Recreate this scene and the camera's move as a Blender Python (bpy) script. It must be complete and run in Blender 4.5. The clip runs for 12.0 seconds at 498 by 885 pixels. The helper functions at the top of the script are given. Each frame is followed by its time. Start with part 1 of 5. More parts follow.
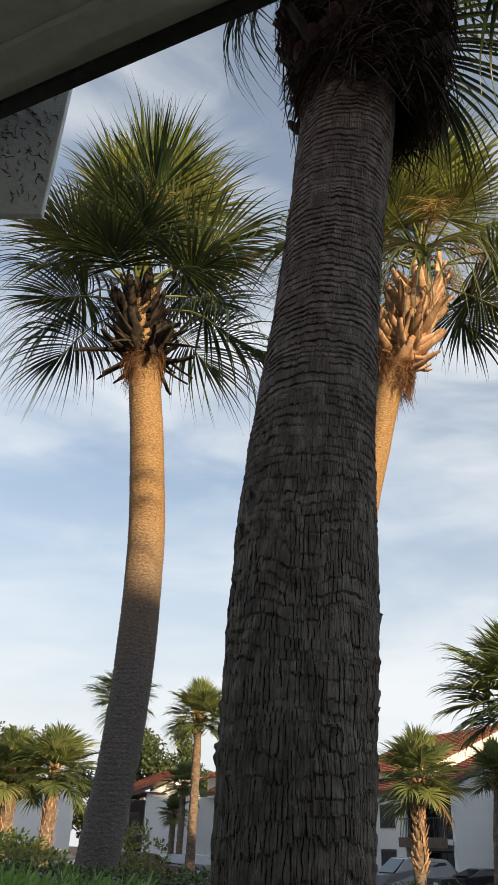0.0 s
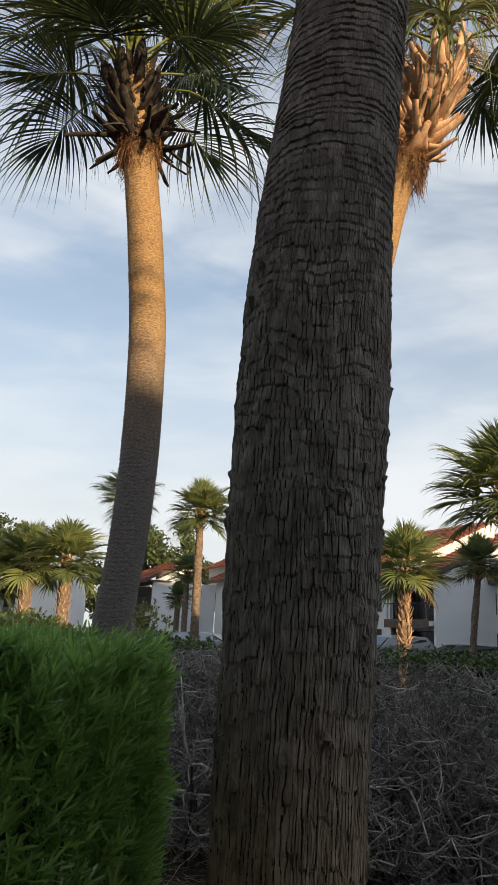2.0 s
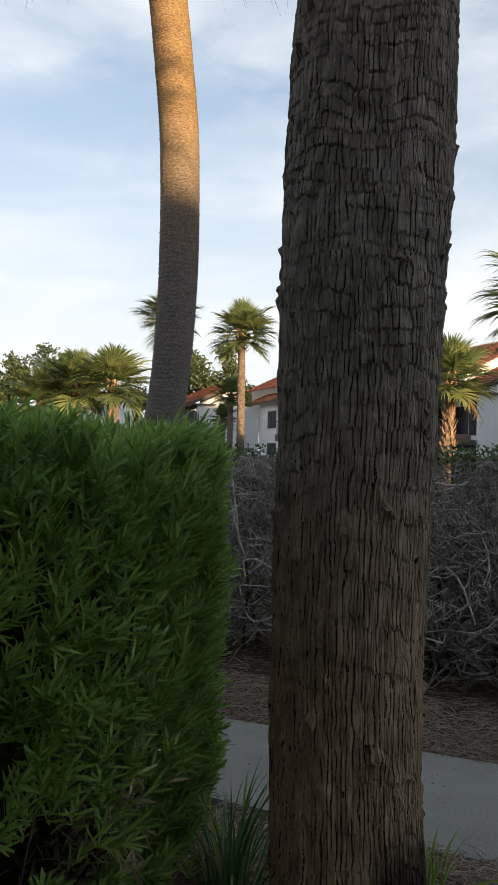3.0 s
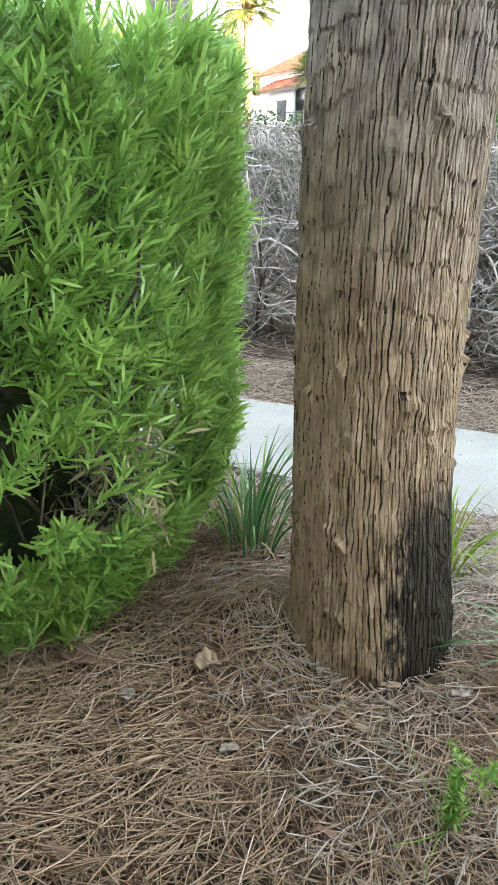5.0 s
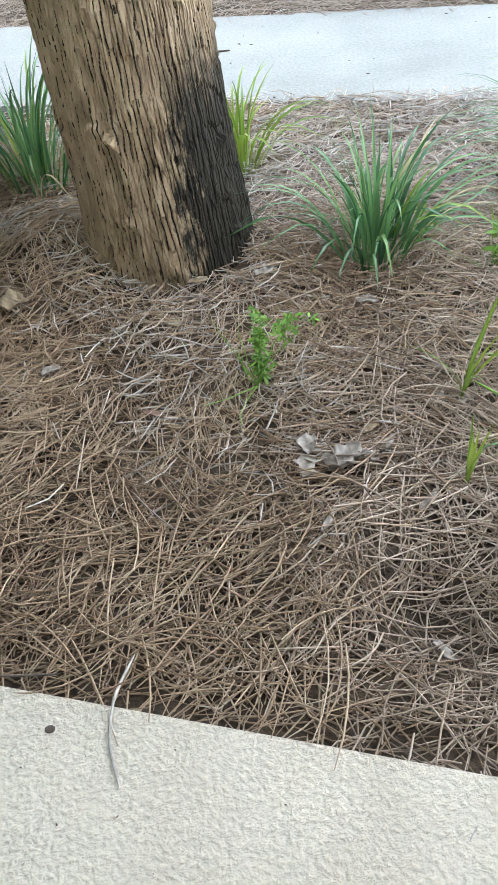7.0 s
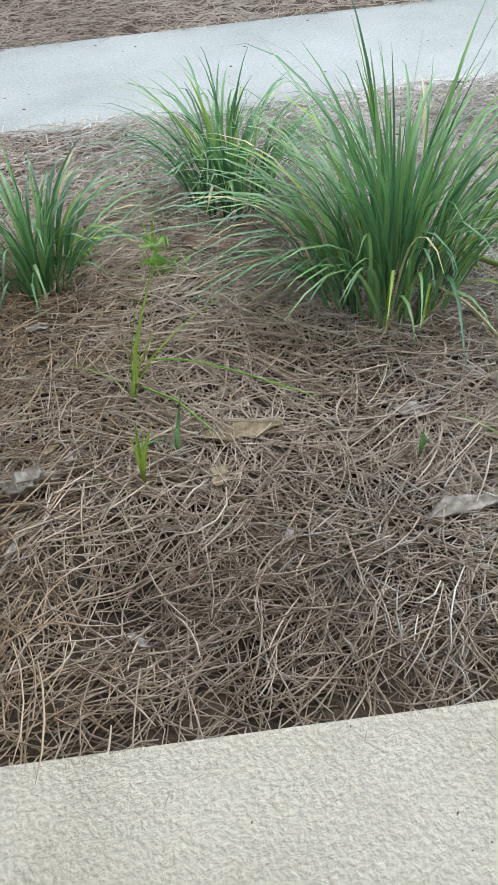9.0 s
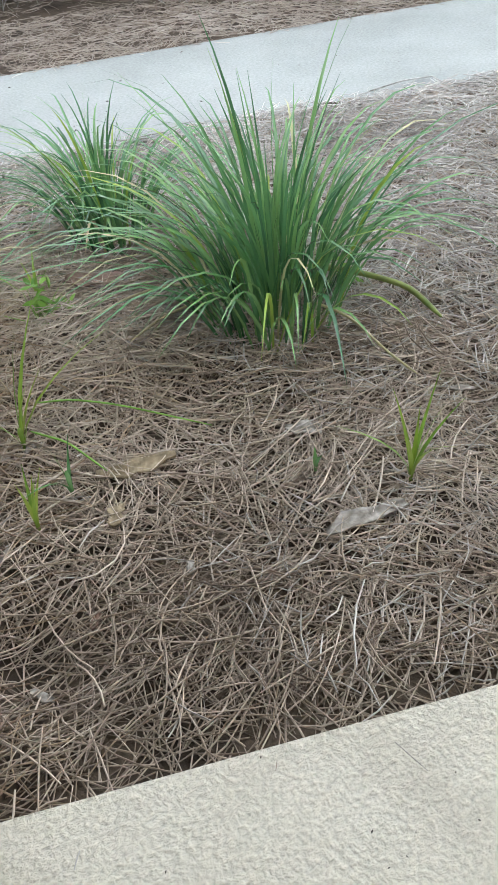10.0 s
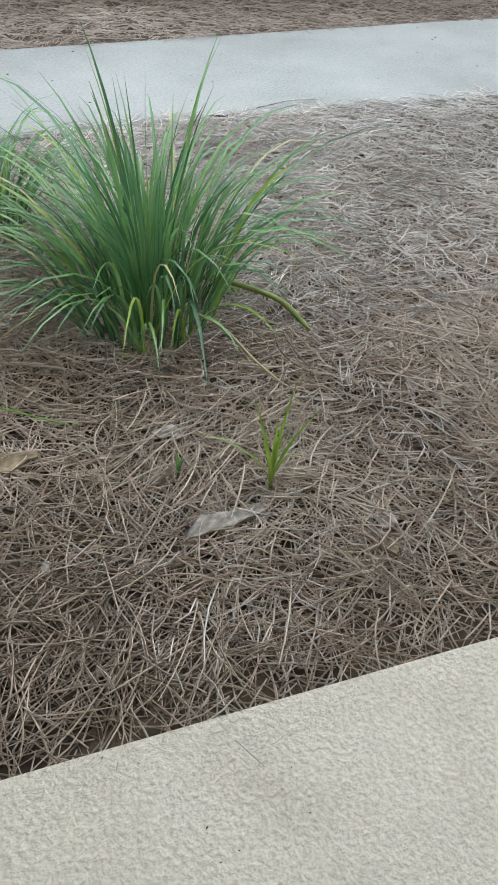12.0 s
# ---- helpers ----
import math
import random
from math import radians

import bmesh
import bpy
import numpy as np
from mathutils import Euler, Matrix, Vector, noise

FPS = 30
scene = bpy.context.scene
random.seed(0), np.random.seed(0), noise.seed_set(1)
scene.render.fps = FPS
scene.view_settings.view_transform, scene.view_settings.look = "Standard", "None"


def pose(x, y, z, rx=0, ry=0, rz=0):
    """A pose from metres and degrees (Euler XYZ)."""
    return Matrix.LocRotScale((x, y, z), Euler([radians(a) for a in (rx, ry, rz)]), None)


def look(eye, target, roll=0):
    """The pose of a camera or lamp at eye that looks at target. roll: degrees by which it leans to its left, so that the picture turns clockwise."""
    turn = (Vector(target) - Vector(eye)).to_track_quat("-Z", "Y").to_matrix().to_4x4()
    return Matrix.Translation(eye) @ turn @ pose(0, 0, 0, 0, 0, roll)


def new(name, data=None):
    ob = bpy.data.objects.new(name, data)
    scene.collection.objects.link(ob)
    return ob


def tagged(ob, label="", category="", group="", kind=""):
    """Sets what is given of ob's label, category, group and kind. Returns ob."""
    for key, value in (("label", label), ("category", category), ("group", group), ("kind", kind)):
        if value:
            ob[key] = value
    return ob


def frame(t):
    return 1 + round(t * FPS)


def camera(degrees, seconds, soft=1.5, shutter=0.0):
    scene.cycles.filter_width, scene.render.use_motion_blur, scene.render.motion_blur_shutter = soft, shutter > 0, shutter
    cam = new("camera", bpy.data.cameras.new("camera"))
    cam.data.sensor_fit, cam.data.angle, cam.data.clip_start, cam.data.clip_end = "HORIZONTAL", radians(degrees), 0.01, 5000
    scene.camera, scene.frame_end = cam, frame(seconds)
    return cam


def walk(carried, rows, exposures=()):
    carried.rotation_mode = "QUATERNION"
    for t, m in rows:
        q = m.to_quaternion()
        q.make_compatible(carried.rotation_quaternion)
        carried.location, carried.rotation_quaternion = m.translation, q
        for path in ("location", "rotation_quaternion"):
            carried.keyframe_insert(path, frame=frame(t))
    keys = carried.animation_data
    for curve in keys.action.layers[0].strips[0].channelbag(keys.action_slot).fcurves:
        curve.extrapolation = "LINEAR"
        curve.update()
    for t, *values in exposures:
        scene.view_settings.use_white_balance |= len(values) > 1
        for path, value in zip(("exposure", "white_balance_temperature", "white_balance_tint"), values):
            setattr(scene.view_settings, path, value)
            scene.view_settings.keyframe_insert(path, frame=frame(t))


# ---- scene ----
cam = camera(36.0, 12.0, 1.1)
PATH = [
    (0, (0.021, -0.008, 1.566), (-0.112, 1.75, 2.511), 2.7),
    (0.5, (0.036, -0.006, 1.568), (0.036, 1.754, 2.519), 2.1),
    (1, (0.031, 0.01, 1.564), (0.04, 1.776, 2.502), 2.6),
    (1.5, (0.008, 0.042, 1.538), (-0.002, 1.899, 2.28), 2.8),
    (2, (-0.012, 0.088, 1.491), (-0.132, 2.025, 1.974), 2.7),
    (2.5, (-0.02, 0.13, 1.438), (-0.188, 2.108, 1.677), 1.9),
    (3, (-0.049, 0.187, 1.385), (-0.264, 2.176, 1.412), 1.2),
    (3.2, (-0.064, 0.234, 1.361), (-0.296, 2.219, 1.279), 1.1),
    (4.8, (-0.104, 0.396, 1.209), (-0.317, 2.278, 0.566), 1.1),
    (5, (-0.103, 0.402, 1.186), (-0.312, 2.261, 0.479), 0.7),
    (5.5, (-0.092, 0.407, 1.139), (-0.279, 2.171, 0.214), -1.7),
    (6, (-0.077, 0.402, 1.082), (-0.211, 1.992, -0.124), -3.9),
    (6.5, (-0.04, 0.371, 1.058), (-0.093, 1.841, -0.297), -5.9),
    (7, (0.037, 0.339, 1.046), (0.133, 1.739, -0.379), -6.9),
    (7.5, (0.103, 0.306, 1.05), (0.363, 1.674, -0.385), -5.8),
    (7.7, (0.121, 0.294, 1.058), (0.438, 1.65, -0.378), -5.8),
    (9.3, (0.247, 0.201, 1.068), (0.942, 1.443, -0.337), -2.7),
    (9.5, (0.26, 0.195, 1.071), (1.006, 1.428, -0.315), -2.7),
    (10, (0.297, 0.189, 1.062), (1.085, 1.399, -0.321), -4.3),
    (10.5, (0.309, 0.179, 1.07), (1.218, 1.339, -0.281), -1.2),
    (11, (0.321, 0.168, 1.08), (1.339, 1.233, -0.273), 2.6),
    (11.5, (0.326, 0.156, 1.072), (1.295, 1.176, -0.349), 4.2),
    (12, (0.334, 0.136, 1.071), (1.345, 1.19, -0.296), 4.8),
]
EXPOSURES = [(0.0, 0.88, 6500, 10), (2.0, 0.85, 6500, 10), (2.5, 0.77, 6500, 10), (3.0, 1.07, 6600, 10), (3.2, 1.3, 6700, 9), (4.2, 3.4, 7000, 8), (4.8, 4.1, 6750, 7), (5.5, 4.51, 6420, 7), (7.7, 4.25, 6370, 8), (9.3, 4.03, 6600, 7), (10.0, 4.03, 6600, 7), (10.5, 3.8, 6600, 7), (11.0, 3.99, 6600, 7), (11.5, 4.16, 6650, 7), (12.0, 3.78, 6700, 7)]
walk(cam, [(t, look(eye, target, roll)) for t, eye, target, roll in PATH], EXPOSURES)
SUN, SKY, CLOUD, HAZE, RIDGE = 4.8, 0.1, (5.1, 5.25, 5.35, 1.0), (4.1, 4.15, 4.25, 1.0), 7.77

# ---- world ----
SUN_AZ, SUN_EL = 35.0, 10.5      # degrees right of straight behind the first view; above the horizon
to_sun = Vector((math.sin(radians(SUN_AZ)) * math.cos(radians(SUN_EL)), -math.cos(radians(SUN_AZ)) * math.cos(radians(SUN_EL)), math.sin(radians(SUN_EL))))
world = bpy.data.worlds.new("sky")
scene.world = world
world.use_nodes = True
wn, wl = world.node_tree.nodes, world.node_tree.links
wn.clear()
w_out, w_bg = wn.new("ShaderNodeOutputWorld"), wn.new("ShaderNodeBackground")
w_sky = wn.new("ShaderNodeTexSky")
w_sky.sky_type, w_sky.sun_disc = "NISHITA", False
w_sky.sun_elevation, w_sky.sun_rotation = radians(SUN_EL), radians(180.0 - SUN_AZ)
w_sky.air_density, w_sky.dust_density, w_sky.ozone_density = 1.0, 0.6, 2.0
w_co, w_map = wn.new("ShaderNodeTexCoord"), wn.new("ShaderNodeMapping")
w_map.inputs["Scale"].default_value = (1.0, 1.0, 3.2)
w_map.inputs["Rotation"].default_value = (0.0, radians(-18), radians(12))
w_n1, w_n2 = wn.new("ShaderNodeTexNoise"), wn.new("ShaderNodeTexNoise")
for node, sc, de, di in ((w_n1, 1.9, 6, 0.5), (w_n2, 5.5, 8, 0.9)):
    node.inputs["Scale"].default_value, node.inputs["Detail"].default_value, node.inputs["Distortion"].default_value = sc, de, di
    wl.new(w_map.outputs[0], node.inputs["Vector"])
wl.new(w_co.outputs["Generated"], w_map.inputs["Vector"])
w_add = wn.new("ShaderNodeMath")
w_add.operation = "MULTIPLY_ADD"
w_add.inputs[1].default_value = 0.35
wl.new(w_n2.outputs["Fac"], w_add.inputs[0])
wl.new(w_n1.outputs["Fac"], w_add.inputs[2])
w_rmp = wn.new("ShaderNodeMapRange")
w_rmp.interpolation_type = "SMOOTHSTEP"
for key, val in (("From Min", 0.50), ("From Max", 0.93), ("To Min", 0.20), ("To Max", 0.85)):
    w_rmp.inputs[key].default_value = val
wl.new(w_add.outputs[0], w_rmp.inputs["Value"])
# haze that thickens the cloud layer towards the horizon
w_sep = wn.new("ShaderNodeSeparateXYZ")
wl.new(w_co.outputs["Generated"], w_sep.inputs[0])
w_hz = wn.new("ShaderNodeMapRange")
w_hz.interpolation_type = "SMOOTHSTEP"
for key, val in (("From Min", 0.0), ("From Max", 0.52), ("To Min", 0.96), ("To Max", 0.0)):
    w_hz.inputs[key].default_value = val
wl.new(w_sep.outputs["Z"], w_hz.inputs["Value"])
w_mix, w_far = wn.new("ShaderNodeMix"), wn.new("ShaderNodeMix")
w_mix.data_type = w_far.data_type = "RGBA"
wl.new(w_hz.outputs[0], w_far.inputs["Factor"])
wl.new(w_sky.outputs[0], w_far.inputs["A"])
w_far.inputs["B"].default_value = HAZE
wl.new(w_rmp.outputs[0], w_mix.inputs["Factor"])
wl.new(w_far.outputs["Result"], w_mix.inputs["A"])
w_mix.inputs["B"].default_value = CLOUD
wl.new(w_mix.outputs["Result"], w_bg.inputs["Color"])
w_bg.inputs["Strength"].default_value = SKY
wl.new(w_bg.outputs[0], w_out.inputs[0])
sun_data = bpy.data.lights.new("sun", "SUN")
sun_data.energy, sun_data.angle, sun_data.color = SUN, radians(1.2), (1.0, 0.72, 0.42)
sun = new("sun", sun_data)
sun.matrix_world = look(to_sun * 60, (0, 0, 0))

# ---- materials ----
def nodes_of(name):
    m = bpy.data.materials.new(name)
    m.use_nodes = True
    nt = m.node_tree
    return m, nt.nodes, nt.links, nt.nodes["Principled BSDF"]


def ramp(nodes, stops):
    r = nodes.new("ShaderNodeValToRGB")
    r.color_ramp.elements.remove(r.color_ramp.elements[1])
    for i, (p, c) in enumerate(stops):
        e = r.color_ramp.elements[0] if i == 0 else r.color_ramp.elements.new(p)
        e.position, e.color = p, (*c, 1)
    return r


def noise_of(nodes, links, scale, detail=5, stretch=(1, 1, 1), rough=0.6, coord="Object"):
    co, mp, n = nodes.new("ShaderNodeTexCoord"), nodes.new("ShaderNodeMapping"), nodes.new("ShaderNodeTexNoise")
    mp.inputs["Scale"].default_value = stretch
    n.inputs["Scale"].default_value, n.inputs["Detail"].default_value, n.inputs["Roughness"].default_value = scale, detail, rough
    links.new(co.outputs[coord], mp.inputs["Vector"])
    links.new(mp.outputs[0], n.inputs["Vector"])
    return n


def surface(name, cols, scale=6.0, fine=60.0, rough=0.8, bump=0.3, depth=0.004, stretch=(1, 1, 1), fine_amount=0.35, vary="", metal=0.0, spec=0.3, vary_amount=0.25):
    """A surface with broad patches of cols, fine grain, relief, and a shift of tone from piece to piece."""
    m, nodes, links, bsdf = nodes_of(name)
    big = noise_of(nodes, links, scale, 4, stretch)
    k = len(cols)
    rp = ramp(nodes, [(0.3 + 0.4 * i / max(1, k - 1), c) for i, c in enumerate(cols)])
    links.new(big.outputs["Fac"], rp.inputs[0])
    small = noise_of(nodes, links, fine, 6, stretch)
    mr = nodes.new("ShaderNodeMapRange")
    for key, val in (("From Min", 0.25), ("From Max", 0.75), ("To Min", 1 - fine_amount), ("To Max", 1 + fine_amount)):
        mr.inputs[key].default_value = val
    links.new(small.outputs["Fac"], mr.inputs["Value"])
    mul = nodes.new("ShaderNodeMix")
    mul.data_type, mul.blend_type = "RGBA", "MULTIPLY"
    mul.inputs["Factor"].default_value = 1.0
    links.new(rp.outputs[0], mul.inputs["A"])
    links.new(mr.outputs[0], mul.inputs["B"])
    colour = mul.outputs["Result"]
    if vary:
        src = nodes.new("ShaderNodeObjectInfo") if vary == "object" else nodes.new("ShaderNodeNewGeometry")
        v = nodes.new("ShaderNodeMapRange")
        v.inputs["To Min"].default_value, v.inputs["To Max"].default_value = 1 - vary_amount, 1 + vary_amount
        links.new(src.outputs["Random" if vary == "object" else "Random Per Island"], v.inputs["Value"])
        mv = nodes.new("ShaderNodeMix")
        mv.data_type, mv.blend_type = "RGBA", "MULTIPLY"
        mv.inputs["Factor"].default_value = 1.0
        links.new(colour, mv.inputs["A"])
        links.new(v.outputs[0], mv.inputs["B"])
        colour = mv.outputs["Result"]
    links.new(colour, bsdf.inputs["Base Color"])
    bsdf.inputs["Roughness"].default_value, bsdf.inputs["Metallic"].default_value = rough, metal
    bsdf.inputs["Specular IOR Level"].default_value = spec
    if bump:
        b = nodes.new("ShaderNodeBump")
        b.inputs["Strength"].default_value, b.inputs["Distance"].default_value = bump, depth
        links.new(small.outputs["Fac"], b.inputs["Height"])
        links.new(b.outputs[0], bsdf.inputs["Normal"])
    return m


def foliage(name, cols, translucent=0.3, rough=0.45, source="island", patch=None, spec=0.4):
    """Leaves: tones picked leaf by leaf, with light passing through the blade."""
    m, nodes, links, bsdf = nodes_of(name)
    if source == "island":
        src = nodes.new("ShaderNodeNewGeometry").outputs["Random Per Island"]
    elif source == "both":
        mixed = nodes.new("ShaderNodeMix")
        mixed.inputs["Factor"].default_value = 0.68
        links.new(nodes.new("ShaderNodeNewGeometry").outputs["Random Per Island"], mixed.inputs["A"])
        links.new(nodes.new("ShaderNodeObjectInfo").outputs["Random"], mixed.inputs["B"])
        src = mixed.outputs["Result"]
    else:
        src = nodes.new("ShaderNodeObjectInfo").outputs["Random"]
    k = len(cols)
    rp = ramp(nodes, [(i / max(1, k - 1), c) for i, c in enumerate(cols)])
    if patch:
        n = noise_of(nodes, links, patch, 3)
        a = nodes.new("ShaderNodeMath")
        a.operation = "MULTIPLY_ADD"
        a.inputs[1].default_value = 0.55
        links.new(src, a.inputs[0])
        s = nodes.new("ShaderNodeMapRange")
        for key, val in (("From Min", 0.3), ("From Max", 0.7), ("To Min", 0.0), ("To Max", 0.45)):
            s.inputs[key].default_value = val
        links.new(n.outputs["Fac"], s.inputs["Value"])
        links.new(s.outputs[0], a.inputs[2])
        src = a.outputs[0]
    links.new(src, rp.inputs[0])
    links.new(rp.outputs[0], bsdf.inputs["Base Color"])
    bsdf.inputs["Roughness"].default_value, bsdf.inputs["Specular IOR Level"].default_value = rough, spec
    if translucent:
        tr, mix, out = nodes.new("ShaderNodeBsdfTranslucent"), nodes.new("ShaderNodeMixShader"), nodes["Material Output"]
        links.new(rp.outputs[0], tr.inputs["Color"])
        mix.inputs[0].default_value = translucent
        links.new(bsdf.outputs[0], mix.inputs[1])
        links.new(tr.outputs[0], mix.inputs[2])
        links.new(mix.outputs[0], out.inputs[0])
    return m


M_SOIL = surface("dark_mulch_soil", [(0.036, 0.025, 0.017), (0.080, 0.057, 0.040), (0.125, 0.092, 0.065)], 5, 90, 0.95, 0.8, 0.01)
M_NEEDLE = foliage("pine_straw", [(0.080, 0.048, 0.030), (0.200, 0.130, 0.082), (0.325, 0.230, 0.150), (0.430, 0.325, 0.225), (0.535, 0.440, 0.335)], 0.0, 0.5, patch=1.7)
M_NEEDLE_FADED = foliage("faded_pine_straw", [(0.095, 0.066, 0.048), (0.245, 0.184, 0.138), (0.385, 0.302, 0.236), (0.505, 0.415, 0.340), (0.630, 0.545, 0.470)], 0.0, 0.55, patch=1.9)
M_NEEDLE_GREY = foliage("weathered_pine_straw", [(0.105, 0.088, 0.074), (0.290, 0.258, 0.230), (0.470, 0.430, 0.395), (0.650, 0.610, 0.570)], 0.0, 0.65, patch=2.3)
M_NEEDLE_DARK = foliage("dark_pine_straw", [(0.085, 0.064, 0.048), (0.205, 0.160, 0.128), (0.330, 0.270, 0.222), (0.480, 0.415, 0.360)], 0.0, 0.65, patch=1.3)
M_CONCRETE = surface("pale_concrete", [(0.190, 0.192, 0.182), (0.232, 0.235, 0.223), (0.270, 0.272, 0.258)], 1.6, 95, 0.85, 0.5, 0.003, fine_amount=0.24)
M_SLAB = surface("textured_patio_coating", [(0.610, 0.548, 0.452), (0.690, 0.625, 0.522), (0.735, 0.670, 0.562)], 4, 125, 0.8, 1.0, 0.024, fine_amount=0.16)
M_STUCCO = surface("grey_painted_stucco", [(0.780, 0.800, 0.780), (0.850, 0.865, 0.850)], 3, 22, 0.85, 0.7, 0.012, fine_amount=0.08)
M_SOFFIT = surface("grey_painted_soffit", [(0.640, 0.630, 0.560), (0.740, 0.730, 0.650)], 2, 40, 0.8, 0.35, 0.004, fine_amount=0.1)
M_CREVICE_SHADE = surface("stucco_crevice_shade", [(0.10, 0.105, 0.09), (0.17, 0.175, 0.155)], 8, 60, 0.95, 0.2)
M_DARKTRIM = surface("dark_drip_edge", [(0.035, 0.035, 0.035), (0.06, 0.06, 0.058)], 6, 60, 0.6, 0.2)
M_WHITE = surface("white_stucco", [(0.66, 0.68, 0.69), (0.74, 0.755, 0.76), (0.79, 0.79, 0.78)], 0.35, 14, 0.85, 0.3, 0.006, fine_amount=0.06)
M_TILE = surface("terracotta_tile", [(0.26, 0.085, 0.055), (0.36, 0.125, 0.075), (0.42, 0.17, 0.10)], 0.8, 9, 0.75, 0.3, 0.01, vary="island", vary_amount=0.28, fine_amount=0.2)
M_FASCIA = surface("brown_fascia", [(0.10, 0.07, 0.055), (0.14, 0.10, 0.08)], 1.5, 12, 0.7, 0.2)
M_DARKMETAL = surface("dark_metal", [(0.02, 0.02, 0.022), (0.035, 0.035, 0.037)], 3, 40, 0.45, 0.1, metal=0.4)
M_ASPHALT = surface("asphalt", [(0.045, 0.046, 0.05), (0.065, 0.066, 0.07)], 0.4, 40, 0.9, 0.4, 0.006)
M_WOOD = surface("weathered_twig_bark", [(0.12, 0.108, 0.10), (0.27, 0.252, 0.234), (0.46, 0.44, 0.42)], 9, 60, 0.85, 0.4, 0.003, vary="island", vary_amount=0.45)
M_STEM = surface("dark_shrub_stem", [(0.05, 0.04, 0.033), (0.10, 0.08, 0.065)], 9, 60, 0.9, 0.5, 0.004)
M_BOOT = surface("dry_leaf_base", [(0.20, 0.115, 0.065), (0.36, 0.22, 0.13), (0.46, 0.32, 0.21)], 7, 40, 0.75, 0.4, 0.004, stretch=(1, 1, 0.3), vary="object", vary_amount=0.3)
# Leaf base near black: the backlit crown's shade is put into its colour.
M_BOOT_DARK = surface("shade_dark_leaf_base", [(0.020, 0.016, 0.012), (0.038, 0.029, 0.022), (0.070, 0.054, 0.042)], 7, 40, 0.85, 0.4, 0.004, vary="object", vary_amount=0.35)
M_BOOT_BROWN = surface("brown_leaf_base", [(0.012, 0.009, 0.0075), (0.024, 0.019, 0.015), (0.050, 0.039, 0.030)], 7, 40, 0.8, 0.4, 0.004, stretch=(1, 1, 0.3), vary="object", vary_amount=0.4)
M_FIBRE = surface("fibrous_boot_hair", [(0.09, 0.045, 0.022), (0.19, 0.10, 0.05)], 12, 60, 0.9, 0.4, vary="island", vary_amount=0.4)
M_FRUIT = surface("dry_flower_stalk", [(0.26, 0.16, 0.07), (0.40, 0.28, 0.13)], 10, 40, 0.8, 0.2, vary="island", vary_amount=0.35)
M_LEAFCHIP = surface("dry_leaf_litter", [(0.130, 0.108, 0.090), (0.215, 0.186, 0.160), (0.310, 0.282, 0.255)], 40, 90, 0.8, 0.5, 0.003)
M_TANCHIP = surface("tan_bark_chip", [(0.16, 0.115, 0.07), (0.27, 0.21, 0.14)], 40, 90, 0.85, 0.5, 0.003)
M_REDCHIP = surface("brown_bark_chip", [(0.13, 0.08, 0.06), (0.20, 0.13, 0.10)], 20, 90, 0.85, 0.5, 0.003)
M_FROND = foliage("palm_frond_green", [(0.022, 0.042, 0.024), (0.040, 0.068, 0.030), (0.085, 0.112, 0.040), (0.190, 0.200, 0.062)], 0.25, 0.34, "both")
# Young upright fans; on the tall palms this yellow also carries the sunlight.
M_FROND_NEW_LIT = foliage("young_sunlit_palm_frond", [(0.075, 0.110, 0.036), (0.160, 0.195, 0.048), (0.300, 0.310, 0.080)], 0.32, 0.34, "both")
M_FROND_DRY = foliage("dry_palm_frond", [(0.17, 0.11, 0.055), (0.28, 0.20, 0.10), (0.16, 0.15, 0.05)], 0.2, 0.6)
M_FROND_FAR = foliage("palm_frond_olive", [(0.080, 0.118, 0.052), (0.160, 0.205, 0.078), (0.320, 0.350, 0.130)], 0.25, 0.32, "both")
M_PETIOLE = surface("green_petiole", [(0.10, 0.13, 0.03), (0.16, 0.18, 0.05)], 8, 30, 0.5, 0.1, vary="object", vary_amount=0.25)
M_HEDGE = foliage("podocarpus_leaf", [(0.095, 0.200, 0.050), (0.200, 0.360, 0.085), (0.310, 0.500, 0.125), (0.430, 0.610, 0.190)], 0.46, 0.25, patch=4.0, spec=0.65)
M_HEDGE_IN = surface("hedge_inner_shade", [(0.030, 0.045, 0.018), (0.060, 0.065, 0.030)], 14, 60, 0.95, 0.8, 0.02)
M_SHRUB = foliage("shrub_leaf", [(0.035, 0.065, 0.018), (0.06, 0.11, 0.028), (0.11, 0.16, 0.04)], 0.25, 0.4)
# Brighter, yellower copy of the shrub leaf, with low sunlight in its colour.
M_SHRUB_SUN = foliage("sunlit_shrub_leaf", [(0.10, 0.13, 0.03), (0.19, 0.21, 0.045), (0.29, 0.28, 0.06)], 0.3, 0.45)
M_TREE = foliage("broadleaf_crown", [(0.035, 0.055, 0.02), (0.06, 0.085, 0.028), (0.09, 0.115, 0.04)], 0.2, 0.5)
M_GRASS = foliage("lilyturf_blade", [(0.040, 0.112, 0.050), (0.075, 0.182, 0.074), (0.120, 0.248, 0.092), (0.170, 0.300, 0.100)], 0.34, 0.2, source="object", spec=0.6)
M_GRASS_YOUNG = foliage("yellow_green_blade", [(0.13, 0.23, 0.03), (0.20, 0.30, 0.04), (0.26, 0.33, 0.06)], 0.35, 0.4, source="object")
M_GRASS_DRY = foliage("dry_blade", [(0.30, 0.24, 0.13), (0.42, 0.36, 0.22), (0.34, 0.32, 0.16)], 0.2, 0.6, source="object")
M_WEED = foliage("small_weed_leaf", [(0.120, 0.260, 0.050), (0.180, 0.350, 0.060), (0.240, 0.400, 0.080)], 0.3, 0.45)
